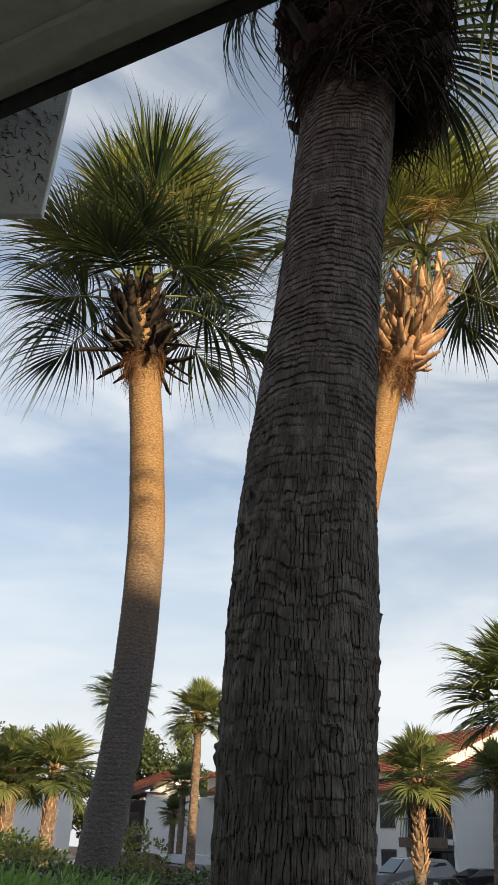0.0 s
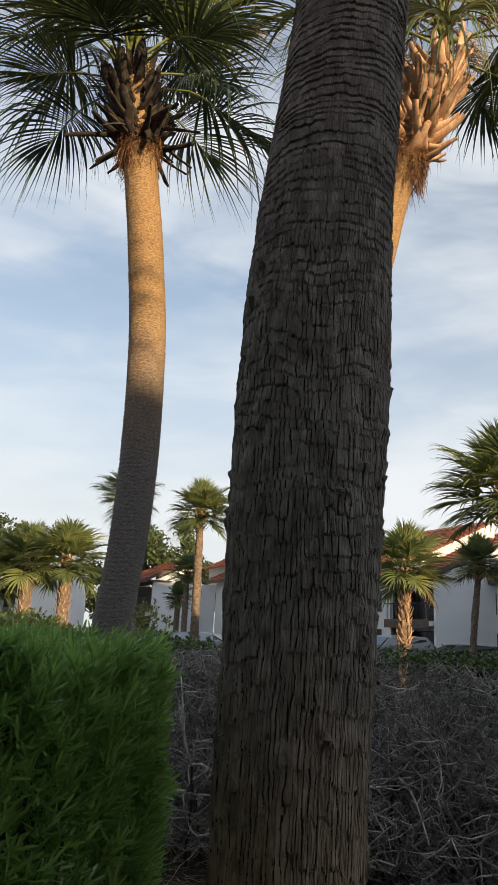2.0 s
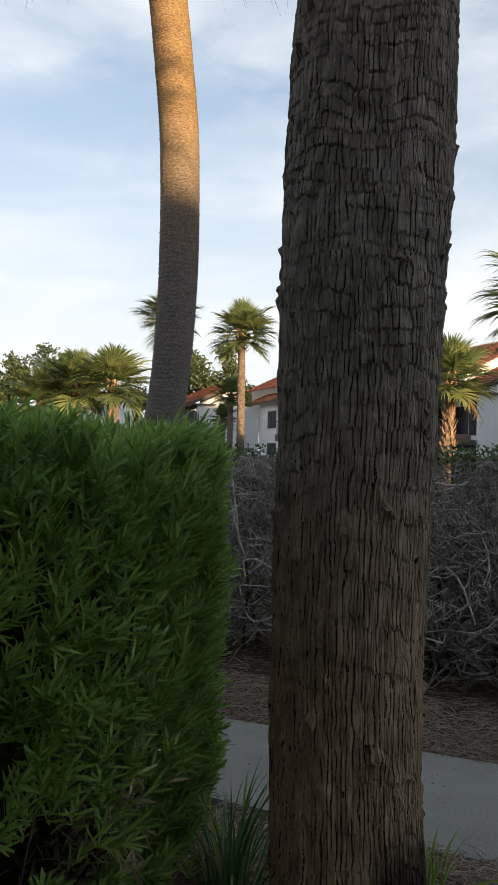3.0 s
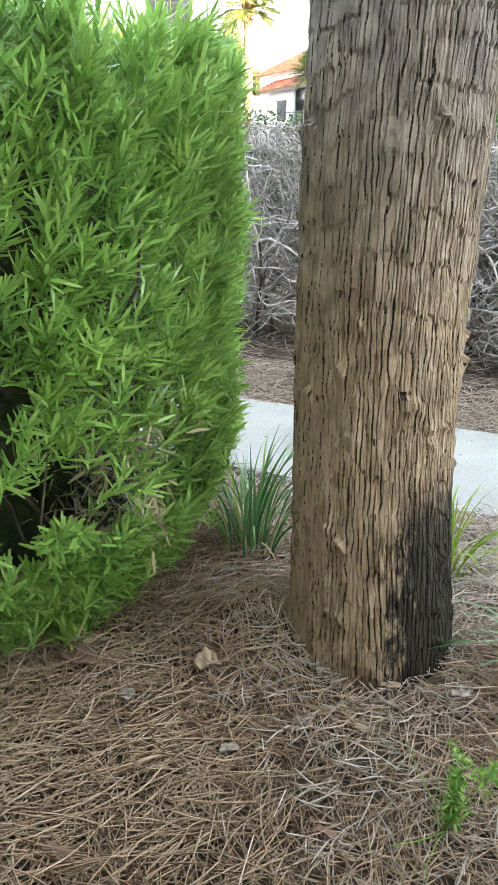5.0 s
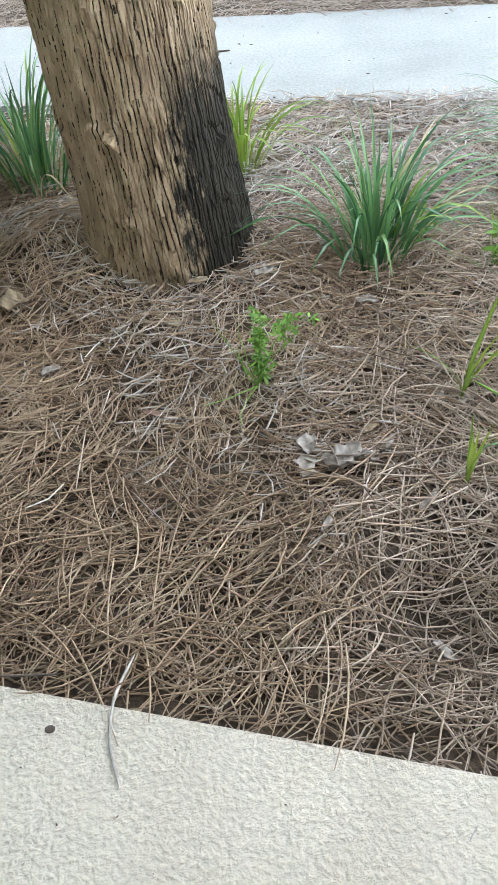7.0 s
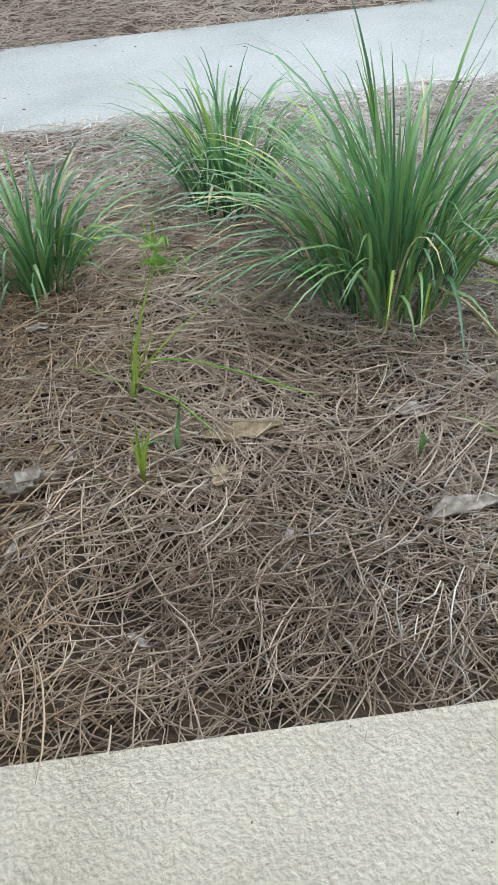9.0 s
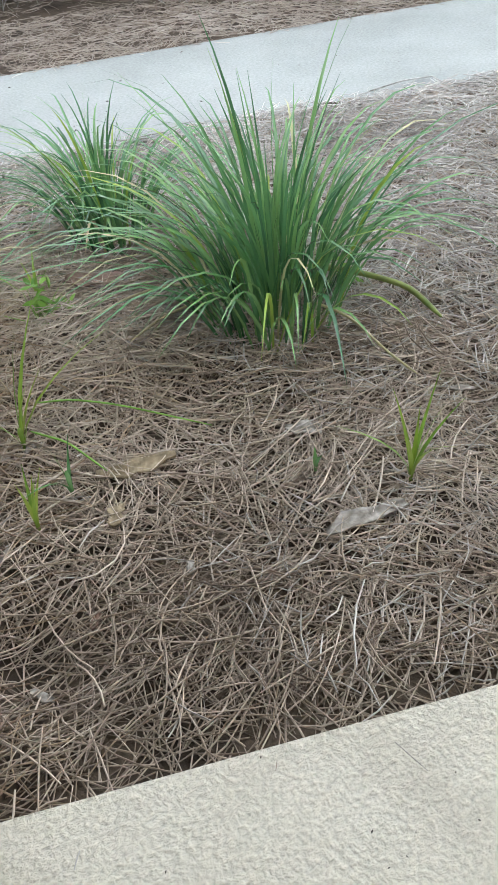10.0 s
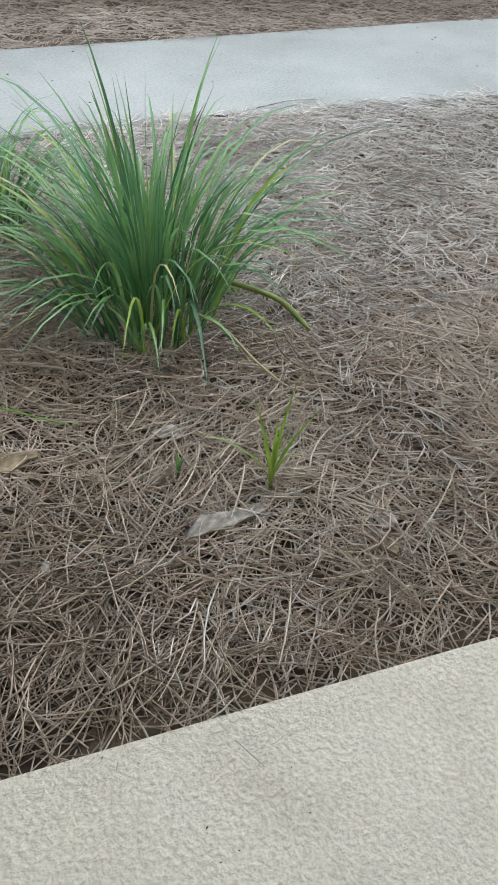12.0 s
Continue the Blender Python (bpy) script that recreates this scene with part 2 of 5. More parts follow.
M_TYRE = surface("tyre_rubber", [(0.015, 0.015, 0.015), (0.025, 0.025, 0.025)], 8, 60, 0.85, 0.2)
M_RIM = surface("wheel_alloy", [(0.45, 0.45, 0.46), (0.55, 0.55, 0.56)], 8, 60, 0.35, 0.0, metal=0.8)
M_CAR_SILVER = surface("silver_car_paint", [(0.300, 0.315, 0.335), (0.380, 0.395, 0.415)], 1, 40, 0.25, 0.0, metal=0.5, fine_amount=0.04, spec=0.6)
M_CAR_DARK = surface("black_car_paint", [(0.012, 0.013, 0.016), (0.02, 0.021, 0.025)], 1, 40, 0.2, 0.0, fine_amount=0.04, spec=0.6)
M_LAMP = surface("clear_headlamp", [(0.6, 0.62, 0.64), (0.7, 0.71, 0.72)], 5, 40, 0.15, 0.0)
M_GLASS, _n, _l, _b = nodes_of("dark_window_glass")
_b.inputs["Base Color"].default_value, _b.inputs["Roughness"].default_value, _b.inputs["Specular IOR Level"].default_value = (0.015, 0.018, 0.02, 1), 0.06, 0.6


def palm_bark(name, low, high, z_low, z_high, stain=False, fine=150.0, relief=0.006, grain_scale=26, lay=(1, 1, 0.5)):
    """Palm bark in two tones by height: brown fibrous foot, greyer above; shade below and sun above on the tall trunks.
    The near trunk also carries a black sooty stain at its foot.
    """
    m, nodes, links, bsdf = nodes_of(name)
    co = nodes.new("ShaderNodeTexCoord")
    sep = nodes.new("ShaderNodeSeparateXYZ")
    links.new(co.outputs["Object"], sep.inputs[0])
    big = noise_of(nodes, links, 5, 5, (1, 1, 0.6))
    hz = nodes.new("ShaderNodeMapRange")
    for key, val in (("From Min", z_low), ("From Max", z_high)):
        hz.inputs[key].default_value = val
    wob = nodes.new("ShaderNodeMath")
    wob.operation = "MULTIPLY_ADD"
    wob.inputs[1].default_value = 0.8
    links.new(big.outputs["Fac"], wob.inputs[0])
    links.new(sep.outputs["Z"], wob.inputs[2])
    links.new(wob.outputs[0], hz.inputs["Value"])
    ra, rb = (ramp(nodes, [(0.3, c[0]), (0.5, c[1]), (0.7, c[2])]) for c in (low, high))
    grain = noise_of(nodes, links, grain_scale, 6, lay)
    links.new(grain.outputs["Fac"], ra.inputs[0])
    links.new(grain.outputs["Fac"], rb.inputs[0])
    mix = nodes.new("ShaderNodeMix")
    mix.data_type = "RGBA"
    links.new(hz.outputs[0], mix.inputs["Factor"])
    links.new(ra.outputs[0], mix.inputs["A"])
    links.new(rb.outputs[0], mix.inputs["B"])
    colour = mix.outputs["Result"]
    if stain:
        sn = noise_of(nodes, links, 26, 6, (1, 1, 0.4), 0.75)
        ax = nodes.new("ShaderNodeMath")            # x + 0.16 * noise
        ax.operation = "MULTIPLY_ADD"
        ax.inputs[1].default_value = 0.34
        links.new(sn.outputs["Fac"], ax.inputs[0])
        links.new(sep.outputs["X"], ax.inputs[2])
        mx = nodes.new("ShaderNodeMapRange")
        for key, val in (("From Min", 0.215), ("From Max", 0.255)):
            mx.inputs[key].default_value = val
        links.new(ax.outputs[0], mx.inputs["Value"])
        az = nodes.new("ShaderNodeMath")
        az.operation = "MULTIPLY_ADD"
        az.inputs[1].default_value = 0.36
        links.new(sn.outputs["Fac"], az.inputs[0])
        links.new(sep.outputs["Z"], az.inputs[2])
        mz = nodes.new("ShaderNodeMapRange")
        for key, val in (("From Min", 0.58), ("From Max", 0.72), ("To Min", 0.93), ("To Max", 0.0)):
            mz.inputs[key].default_value = val
        links.new(az.outputs[0], mz.inputs["Value"])
        mm = nodes.new("ShaderNodeMath")
        mm.operation = "MULTIPLY"
        links.new(mx.outputs[0], mm.inputs[0])
        links.new(mz.outputs[0], mm.inputs[1])
        m2 = nodes.new("ShaderNodeMix")
        m2.data_type = "RGBA"
        links.new(mm.outputs[0], m2.inputs["Factor"])
        links.new(colour, m2.inputs["A"])
        m2.inputs["B"].default_value = (0.012, 0.013, 0.012, 1)
        colour = m2.outputs["Result"]
    links.new(colour, bsdf.inputs["Base Color"])
    bsdf.inputs["Roughness"].default_value, bsdf.inputs["Specular IOR Level"].default_value = 0.82, 0.25
    fn = noise_of(nodes, links, fine, 5, lay)
    b = nodes.new("ShaderNodeBump")
    b.inputs["Strength"].default_value, b.inputs["Distance"].default_value = 0.8, relief
    links.new(fn.outputs["Fac"], b.inputs["Height"])
    links.new(b.outputs[0], bsdf.inputs["Normal"])
    return m


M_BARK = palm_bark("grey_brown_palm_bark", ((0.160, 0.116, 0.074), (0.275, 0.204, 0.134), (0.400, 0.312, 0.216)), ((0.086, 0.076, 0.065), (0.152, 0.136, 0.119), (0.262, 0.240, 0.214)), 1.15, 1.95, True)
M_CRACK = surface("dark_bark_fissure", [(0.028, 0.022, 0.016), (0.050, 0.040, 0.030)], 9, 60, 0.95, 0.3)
# Shaded grey changes to sunlit tan in the colour itself, around the shadow line.
M_BARK_TALL = palm_bark("sun_shade_ringed_palm_bark", ((0.095, 0.088, 0.082), (0.165, 0.152, 0.140), (0.270, 0.250, 0.230)), ((0.11, 0.07, 0.032), (0.26, 0.165, 0.08), (0.44, 0.30, 0.155)), 3.5, 5.5, False, 55, 0.014, 34, (1, 1, 3.0))
M_BARK_FAR = palm_bark("pale_palm_bark", ((0.075, 0.060, 0.048), (0.145, 0.115, 0.09), (0.24, 0.195, 0.152)), ((0.085, 0.064, 0.048), (0.165, 0.122, 0.09), (0.27, 0.205, 0.15)), 1.0, 5.0, False, 12, 0.08, 9, (1, 1, 1.3))

# ---- building blocks ----
RNG = np.random.default_rng(7)


def mesh_of(name, v, f, material=None, smooth=False):
    """A mesh from arrays: v (n, 3), f (m, 3 or 4)."""
    v, f = np.asarray(v, dtype=np.float32), np.asarray(f, dtype=np.int32)
    me = bpy.data.meshes.new(name)
    k = f.shape[1]
    me.vertices.add(len(v))
    me.vertices.foreach_set("co", v.ravel())
    me.loops.add(f.size)
    me.loops.foreach_set("vertex_index", f.ravel())
    me.polygons.add(len(f))
    me.polygons.foreach_set("loop_start", np.arange(0, f.size, k, dtype=np.int32))
    me.update(calc_edges=True)
    me.validate()
    if smooth:
        me.polygons.foreach_set("use_smooth", np.ones(len(f), dtype=bool))
    if material:
        me.materials.append(material)
    return me


def part(name, data, material=None, parent=None, label=""):
    """Links a bmesh or mesh as one object, under parent if given."""
    if isinstance(data, bmesh.types.BMesh):
        me = bpy.data.meshes.new(name)
        bmesh.ops.recalc_face_normals(data, faces=data.faces)
        data.to_mesh(me)
        data.free()
    else:
        me = data
    if material and not me.materials:
        me.materials.append(material)
    ob = new(name, me)
    if parent:
        ob.parent = parent
    if label:
        ob["label"] = label
    return ob


def thing(name, label, category, place=None, group="", kind=""):
    """An Empty that carries the parts of one thing."""
    ob = new(name)
    ob.empty_display_size = 0.1
    if place is not None:
        ob.matrix_world = place
    return tagged(ob, label, category, group, kind)


def unit(v):
    return v / np.maximum(np.linalg.norm(v, axis=-1, keepdims=True), 1e-9)


def tubes(P, R, sides=3, flat=1.0):
    """Rounded strands: P (n, k, 3) centre points, R (n, k) radii. Returns vertices and quads."""
    n, k, _ = P.shape
    T = unit(np.gradient(P, axis=1))
    ref = np.where(np.abs(T[..., 2:3]) > 0.9, np.array([1.0, 0, 0]), np.array([0, 0, 1.0]))
    A = unit(np.cross(T, ref))
    B = np.cross(T, A) * flat
    ang = np.arange(sides) * 2 * np.pi / sides + 0.5
    V = P[:, :, None] + R[:, :, None, None] * (A[:, :, None] * np.cos(ang)[:, None] + B[:, :, None] * np.sin(ang)[:, None])
    idx = np.arange(n * k * sides).reshape(n, k, sides)
    nxt = np.roll(idx, -1, axis=2)
    F = np.stack([idx[:, :-1], nxt[:, :-1], nxt[:, 1:], idx[:, 1:]], axis=-1).reshape(-1, 4)
    return V.reshape(-1, 3), F


def blades(P, W, S, fold=0.25):
    """Leaf blades with a folded midrib: P (n, k, 3) midrib, W (n, k) half widths, S (n, 3) or (n, k, 3) sideways."""
    n, k, _ = P.shape
    T = unit(np.gradient(P, axis=1))
    if S.ndim == 2:
        S = np.repeat(S[:, None], k, axis=1)
    S = unit(S - T * np.sum(S * T, axis=-1, keepdims=True))
    U = np.cross(T, S)
    L, Rr = P + W[..., None] * (S + fold * U), P + W[..., None] * (-S + fold * U)
    V = np.stack([L, P, Rr], axis=2)
    idx = np.arange(n * k * 3).reshape(n, k, 3)
    F = np.stack([idx[:, :-1, :-1], idx[:, :-1, 1:], idx[:, 1:, 1:], idx[:, 1:, :-1]], axis=-1).reshape(-1, 4)
    return V.reshape(-1, 3), F


def merged(*pieces):
    vs, fs, at = [], [], 0
    for v, f in pieces:
        vs.append(v)
        fs.append(f + at)
        at += len(v)
    return np.concatenate(vs), np.concatenate(fs)


def hash2(i, j, seed):
    h = (i.astype(np.int64) * 374761393 + j.astype(np.int64) * 668265263 + seed * 1442695041) & 0xFFFFFFFF
    h = ((h ^ (h >> 13)) * 1274126177) & 0xFFFFFFFF
    return ((h ^ (h >> 16)) & 0xFFFFFF) / float(0xFFFFFF)


def vnoise(x, y, seed=0):
    """Smooth value noise, 0 to 1."""
    i, j = np.floor(x), np.floor(y)
    u, v = x - i, y - j
    u, v = u * u * (3 - 2 * u), v * v * (3 - 2 * v)
    a, b = hash2(i, j, seed), hash2(i + 1, j, seed)
    c, d = hash2(i, j + 1, seed), hash2(i + 1, j + 1, seed)
    return (a * (1 - u) + b * u) * (1 - v) + (c * (1 - u) + d * u) * v


def box(bm, x0, x1, y0, y1, z0, z1, bevel=0.0):
    got = bmesh.ops.create_cube(bm, size=1, matrix=Matrix.Translation(((x0 + x1) / 2, (y0 + y1) / 2, (z0 + z1) / 2)) @ Matrix.Diagonal((x1 - x0, y1 - y0, z1 - z0, 1)))
    if bevel:
        vs = set(got["verts"])
        es = [e for e in bm.edges if e.verts[0] in vs and e.verts[1] in vs]
        bmesh.ops.bevel(bm, geom=es, offset=bevel, segments=2, affect="EDGES", profile=0.6)
    return bm


def extruded(outline, z0, z1, bevel=0.0):
    """A slab with the given outline."""
    bm = bmesh.new()
    lo = [bm.verts.new((x, y, z0)) for x, y in outline]
    hi = [bm.verts.new((x, y, z1)) for x, y in outline]
    bm.faces.new(lo[::-1])
    top = bm.faces.new(hi)
    for i in range(len(lo)):
        j = (i + 1) % len(lo)
        bm.faces.new((lo[i], lo[j], hi[j], hi[i]))
    if bevel:
        bmesh.ops.bevel(bm, geom=list(top.edges), offset=bevel, segments=3, affect="EDGES")
    return bm


def loft(bm, sections):
    """Joins rings of equal length."""
    rings = [[bm.verts.new(p) for p in ring] for ring in sections]
    for a, b in zip(rings, rings[1:]):
        for i in range(len(a)):
            j = (i + 1) % len(a)
            bm.faces.new((a[i], a[j], b[j], b[i]))
    bm.faces.new(rings[0][::-1])
    bm.faces.new(rings[-1])
    return bm


# ---- ground, patio, walk ----
# edge lines as y = a + b x
def slab_edge(x):
    return 0.806 - 0.405 * x + 0.012 * np.sin(1.7 * x) * (x < 1.85)


def walk_near(x):
    return 3.08 - 0.337 * x


def walk_far(x):
    return 3.995 - 0.300 * x


def bed_height(x, y):
    h = 0.035 * (vnoise(x * 1.3 + 9, y * 1.3 + 4, 3) - 0.5) + 0.02 * (vnoise(x * 4, y * 4, 5) - 0.5)
    mound = 0.025 * np.exp(-((x - 0.03) ** 2 + (y - 2.15) ** 2) / 0.16) + 0.075 * np.exp(-((x + 0.27) ** 2 + (y - 2.22) ** 2) / 0.035)
    dip = -0.055 * np.exp(-((x - 0.335) ** 2 + (y - 0.96) ** 2) / 0.010) + 0.025 * np.exp(-((x - 0.22) ** 2 + (y - 1.10) ** 2) / 0.02)
    return h + mound + dip - 0.028


def spread(lo, hi, n, near):
    s = np.linspace(-1, 1, n)
    s = np.sinh(s * near) / np.sinh(near)
    return np.where(s < 0, -s * lo, s * hi)


gx, gy = spread(-1500.0, 1500.0, 191, 9.0) + 0.3, spread(-1500.0, 1500.0, 191, 9.0) + 1.8
GX, GY = np.meshgrid(gx, gy)
GZ = np.where((np.abs(GX) < 7) & (np.abs(GY - 2) < 5), bed_height(GX, GY), -0.03)
idx = np.arange(GX.size).reshape(GX.shape)
gf = np.stack([idx[:-1, :-1], idx[:-1, 1:], idx[1:, 1:], idx[1:, :-1]], -1).reshape(-1, 4)
ground = part("ground", mesh_of("ground", np.stack([GX, GY, GZ], -1).reshape(-1, 3), gf, M_SOIL, True))
tagged(ground, "dark brown soil under pine straw mulch", "ground", kind="structure")

xs = np.linspace(-9, 9, 73)
patio = part("patio", extruded([(x, slab_edge(x) + 0.004 * math.sin(x * 23)) for x in xs] + [(9, -9.5), (-9, -9.5)], -0.12, 0.022, 0.006), M_SLAB)
tagged(patio, "cream textured concrete patio slab beside the planting bed", "patio", kind="structure")
for x0, x1 in ((-9.0, -2.606), (-2.594, 4.594), (4.606, 9.0), (9.012, 14.0)):
    n = 14
    xx = np.linspace(x0, x1, n)
    sec = part("pavement", extruded([(x, walk_far(x)) for x in xx] + [(x, walk_near(x)) for x in xx[::-1]], -0.1, 0.0, 0.008), M_CONCRETE)
    tagged(sec, "pale grey concrete garden walk between straw beds", "pavement", kind="structure")
road = part("road", extruded([(-70, 11.5), (60, 11.5), (60, 45), (20, 50), (-70, 66)], -0.2, -0.015), M_ASPHALT)
tagged(road, "dark asphalt parking court behind the hedge", "road", kind="structure")


def straw(n, xr, yr, keep, lift, long=(0.07, 0.19), thick=(0.0010, 0.0021), flow=0.0, level=None, k=4):
    """Fallen pine needles: thin bent strands lying over one another."""
    x, y = RNG.uniform(*xr, n), RNG.uniform(*yr, n)
    ok = keep(x, y)
    x, y = x[ok], y[ok]
    n = len(x)
    a = RNG.uniform(0, np.pi * 2, n)
    if flow:
        a = np.where(RNG.random(n) < flow, 2.8 + 3.0 * (vnoise(x * 3, y * 3, 11) - 0.5) + RNG.normal(0, 0.28, n), a)
    L = RNG.uniform(*long, n) * RNG.uniform(0.6, 1.0, n)
    bend = RNG.normal(0, 0.62, n)
    s = np.linspace(-0.5, 0.5, k)
    ang = a[:, None] + bend[:, None] * s
    step = L[:, None] / (k - 1)
    px = x[:, None] + np.cumsum(np.cos(ang) * step, 1) - np.cos(a)[:, None] * L[:, None] / 2
    py = y[:, None] + np.cumsum(np.sin(ang) * step, 1) - np.sin(a)[:, None] * L[:, None] / 2
    tilt = RNG.normal(0, 0.09, n)
    base = bed_height(px, py) if level is None else level + 0 * px
    z = base + RNG.uniform(*lift, n)[:, None] + tilt[:, None] * s * L[:, None]
    z = np.maximum(z, base + 0.002)
    R = RNG.uniform(*thick, n)[:, None] * np.interp(s, [-0.5, -0.2, 0.2, 0.5], [0.8, 1.0, 1.0, 0.55])
    return tubes(np.stack([px, py, z], -1), R, 3)


def in_bed(x, y):
    bare = np.exp(-((x - 0.335) ** 2 / 0.006 + (y - 0.965) ** 2 / 0.0035))     # a hollow where dark soil shows
    return (y > slab_edge(x) + 0.012) & (y < walk_near(x) + 0.0) & (RNG.random(x.shape) > 0.9 * bare)


def near_bed(x, y):
    edge = vnoise(x * 1.5, y * 1.5, 21) * 0.5 + 0.12 * (x - 0.6) + 0.25 * (y - 1.1)
    return in_bed(x, y) & (edge < 0.42)


def grey_bed(x, y):
    edge = vnoise(x * 1.5, y * 1.5, 21) * 0.5 + 0.20 * (x - 0.6) + 0.25 * (y - 1.1)
    return in_bed(x, y) & (edge + 0.08 * RNG.normal(0, 1, x.shape) > 0.42)


def far_bed(x, y):
    return (y > walk_far(x) - 0.02) & (y < walk_far(x) + 2.6)


def faded(x, y):
    """True where the straw has lost its red-brown tone: from beside the palm on."""
    return vnoise(x * 2.1, y * 2.1, 27) * 0.7 + 0.9 * (x - 0.25) + RNG.normal(0, 0.18, x.shape) > 0.42


for tone, material, label in ((False, M_NEEDLE, "reddish brown pine straw mulch covering the bed"), (True, M_NEEDLE_FADED, "faded pinkish brown pine straw mulch covering the bed")):
    v, f = merged(straw(46000, (-1.3, 2.6), (0.2, 3.1), lambda x, y: in_bed(x, y) & (faded(x, y) == tone), (0.002, 0.030), (0.08, 0.17), flow=0.12, k=3), straw(14000, (-1.3, 2.2), (0.2, 2.6), lambda x, y: near_bed(x, y) & (faded(x, y) == tone) & (y > slab_edge(x) + 0.07), (0.016, 0.046), (0.12, 0.25), flow=0.22, k=5))
    tagged(part("pine_straw", mesh_of("pine_straw", v, f, material)), label, "pine straw", kind="stuff")
v, f = merged(straw(18000, (1.0, 3.3), (0.7, 3.0), lambda x, y: grey_bed(x, y) & (y > 1.22 + 0.12 * RNG.normal(0, 1, x.shape)), (0.030, 0.052), (0.04, 0.12), k=3), straw(30000, (-1.2, 4.2), (0.0, 3.4), grey_bed, (0.014, 0.046), (0.04, 0.12), k=3), straw(1800, (-1.2, 4.2), (0.0, 3.4), grey_bed, (0.02, 0.045), (0.1, 0.2)))
tagged(part("pine_straw", mesh_of("pine_straw", v, f, M_NEEDLE_GREY)), "greyish weathered pine straw mulch near the walk", "pine straw", kind="stuff")
v, f = merged(straw(42000, (-1.6, 5.2), (2.0, 5.2), lambda x, y: (y > walk_far(x) - 0.02) & (y < walk_far(x) + 0.8), (0.002, 0.045), (0.05, 0.14), (0.0012, 0.0022), k=3), straw(13000, (-3.0, 5.5), (2.4, 6.4), far_bed, (0.002, 0.045), (0.06, 0.17), (0.0013, 0.0023), k=3))
tagged(part("pine_straw", mesh_of("pine_straw", v, f, M_NEEDLE_DARK)), "dark brown pine straw mulch below the bare hedge", "pine straw", kind="stuff")
# stray needles on the patio and the walk
v, f = merged(straw(34, (-0.9, 1.6), (-0.2, 0.9), lambda x, y: (y < slab_edge(x)) & (y > slab_edge(x) - 0.10), (0.001, 0.004), (0.02, 0.07), (0.0008, 0.0013), level=0.023),
              straw(120, (-1, 4.5), (1.8, 4), lambda x, y: (y > walk_near(x)) & ((y < walk_near(x) + 0.1) | (y > walk_far(x) - 0.07)), (0.001, 0.004), (0.03, 0.1), level=0.001))
tagged(part("stray_needles", mesh_of("stray_needles", v, f, M_NEEDLE_GREY)), "stray dry pine needles on the concrete edges", "pine needles", kind="stuff")

# ---- the house that the camera stands at ----
def along(d, s, x0=0.0, y0=0.826):
    """A point s metres along the patio edge, d metres out from it."""
    a = -0.3848
    return (x0 + s * math.cos(a) - d * math.sin(a), y0 + s * math.sin(a) + d * math.cos(a))


SOFFIT = 2.72
soffit = part("ceiling", extruded([along(-0.15, -12), along(-0.15, 45), along(-6, 45), along(-6, -12)], SOFFIT, SOFFIT + 0.12, 0.0), M_SOFFIT)
tagged(soffit, "grey painted soffit of the upper floor over the patio", "ceiling", kind="structure")
edge_s = np.linspace(-6, 9, 140)
wav = [0.008 * math.sin(s * 9) + 0.010 * math.sin(s * 3.1 + 1) for s in edge_s]
bead = part("trim", extruded([along(-0.185 + w, s) for s, w in zip(edge_s, wav)] + [along(-0.235, s) for s in edge_s[::-1]], SOFFIT - 0.024, SOFFIT - 0.002, 0.004), M_SOFFIT)
tagged(bead, "rough paint bead along the soffit edge", "trim", kind="structure")
fascia = part("trim", extruded([along(-0.125, -12), along(-0.125, 45), along(-0.15, 45), along(-0.15, -12)], SOFFIT - 0.012, SOFFIT + 0.35, 0.004), M_DARKTRIM)
tagged(fascia, "dark metal drip edge along the soffit", "trim", kind="structure")
# unseen roof of this house, its ridge set by where the shadow falls
rise = bmesh.new()
loft(rise, [[(*along(d, e), z) for d, z in ((-0.16, SOFFIT + 0.36), (-5.0, RIDGE), (-10.0, SOFFIT + 0.36))] for e in (-12.0, 45.0)])
tagged(part("roof_house", rise, M_TILE), "unseen terracotta roof of the house, shaped for its shadow", "roof", kind="structure")
# unseen wall, run far along the house to stop the low sun
back = part("wall_back", extruded([along(-4.0, -12), along(-4.0, 45), along(-4.2, 45), along(-4.2, -12)], -0.1, SOFFIT), M_STUCCO)
tagged(back, "unseen grey stucco house wall behind the patio, stopping low sun", "wall", kind="structure")

pier_bm = bmesh.new()
px0, px1, py0, py1 = -1.35, -0.444, 0.98, 0.994
bm = box(pier_bm, px0, px1, py0, py1, 2.555, 3.05, 0.003)
bmesh.ops.subdivide_edges(bm, edges=bm.edges[:], cuts=4, use_grid_fill=True)
pier = part("wall_fin", bm, M_STUCCO)
tagged(pier, "pale grey stucco fin with knockdown texture below the soffit", "wall", kind="structure")
# thin dark strokes put the shade of the knockdown relief into colour
rnd = random.Random(4)
strokes = []
for _ in range(1000):
    x, z = rnd.uniform(px0, px1 - 0.012), rnd.uniform(2.57, 3.04)
    L, a = rnd.uniform(0.006, 0.024) * (2.2 if rnd.random() < 0.12 else 1), rnd.gauss(2.05, 0.32)
    strokes.append([[x + math.cos(a) * L * s + 0.003 * math.sin(7 * s + z * 90), py0 - 0.0005, z + math.sin(a) * L * s + 0.003 * math.sin(5 * s + x * 40)] for s in (-0.5, -0.17, 0.17, 0.5)])
P = np.array(strokes)
v, f = tubes(P, np.array([[0.0003, 0.0009, 0.0012, 0.0003]]) * np.array([[rnd.uniform(0.6, 1.4)] for _ in P]), 5)
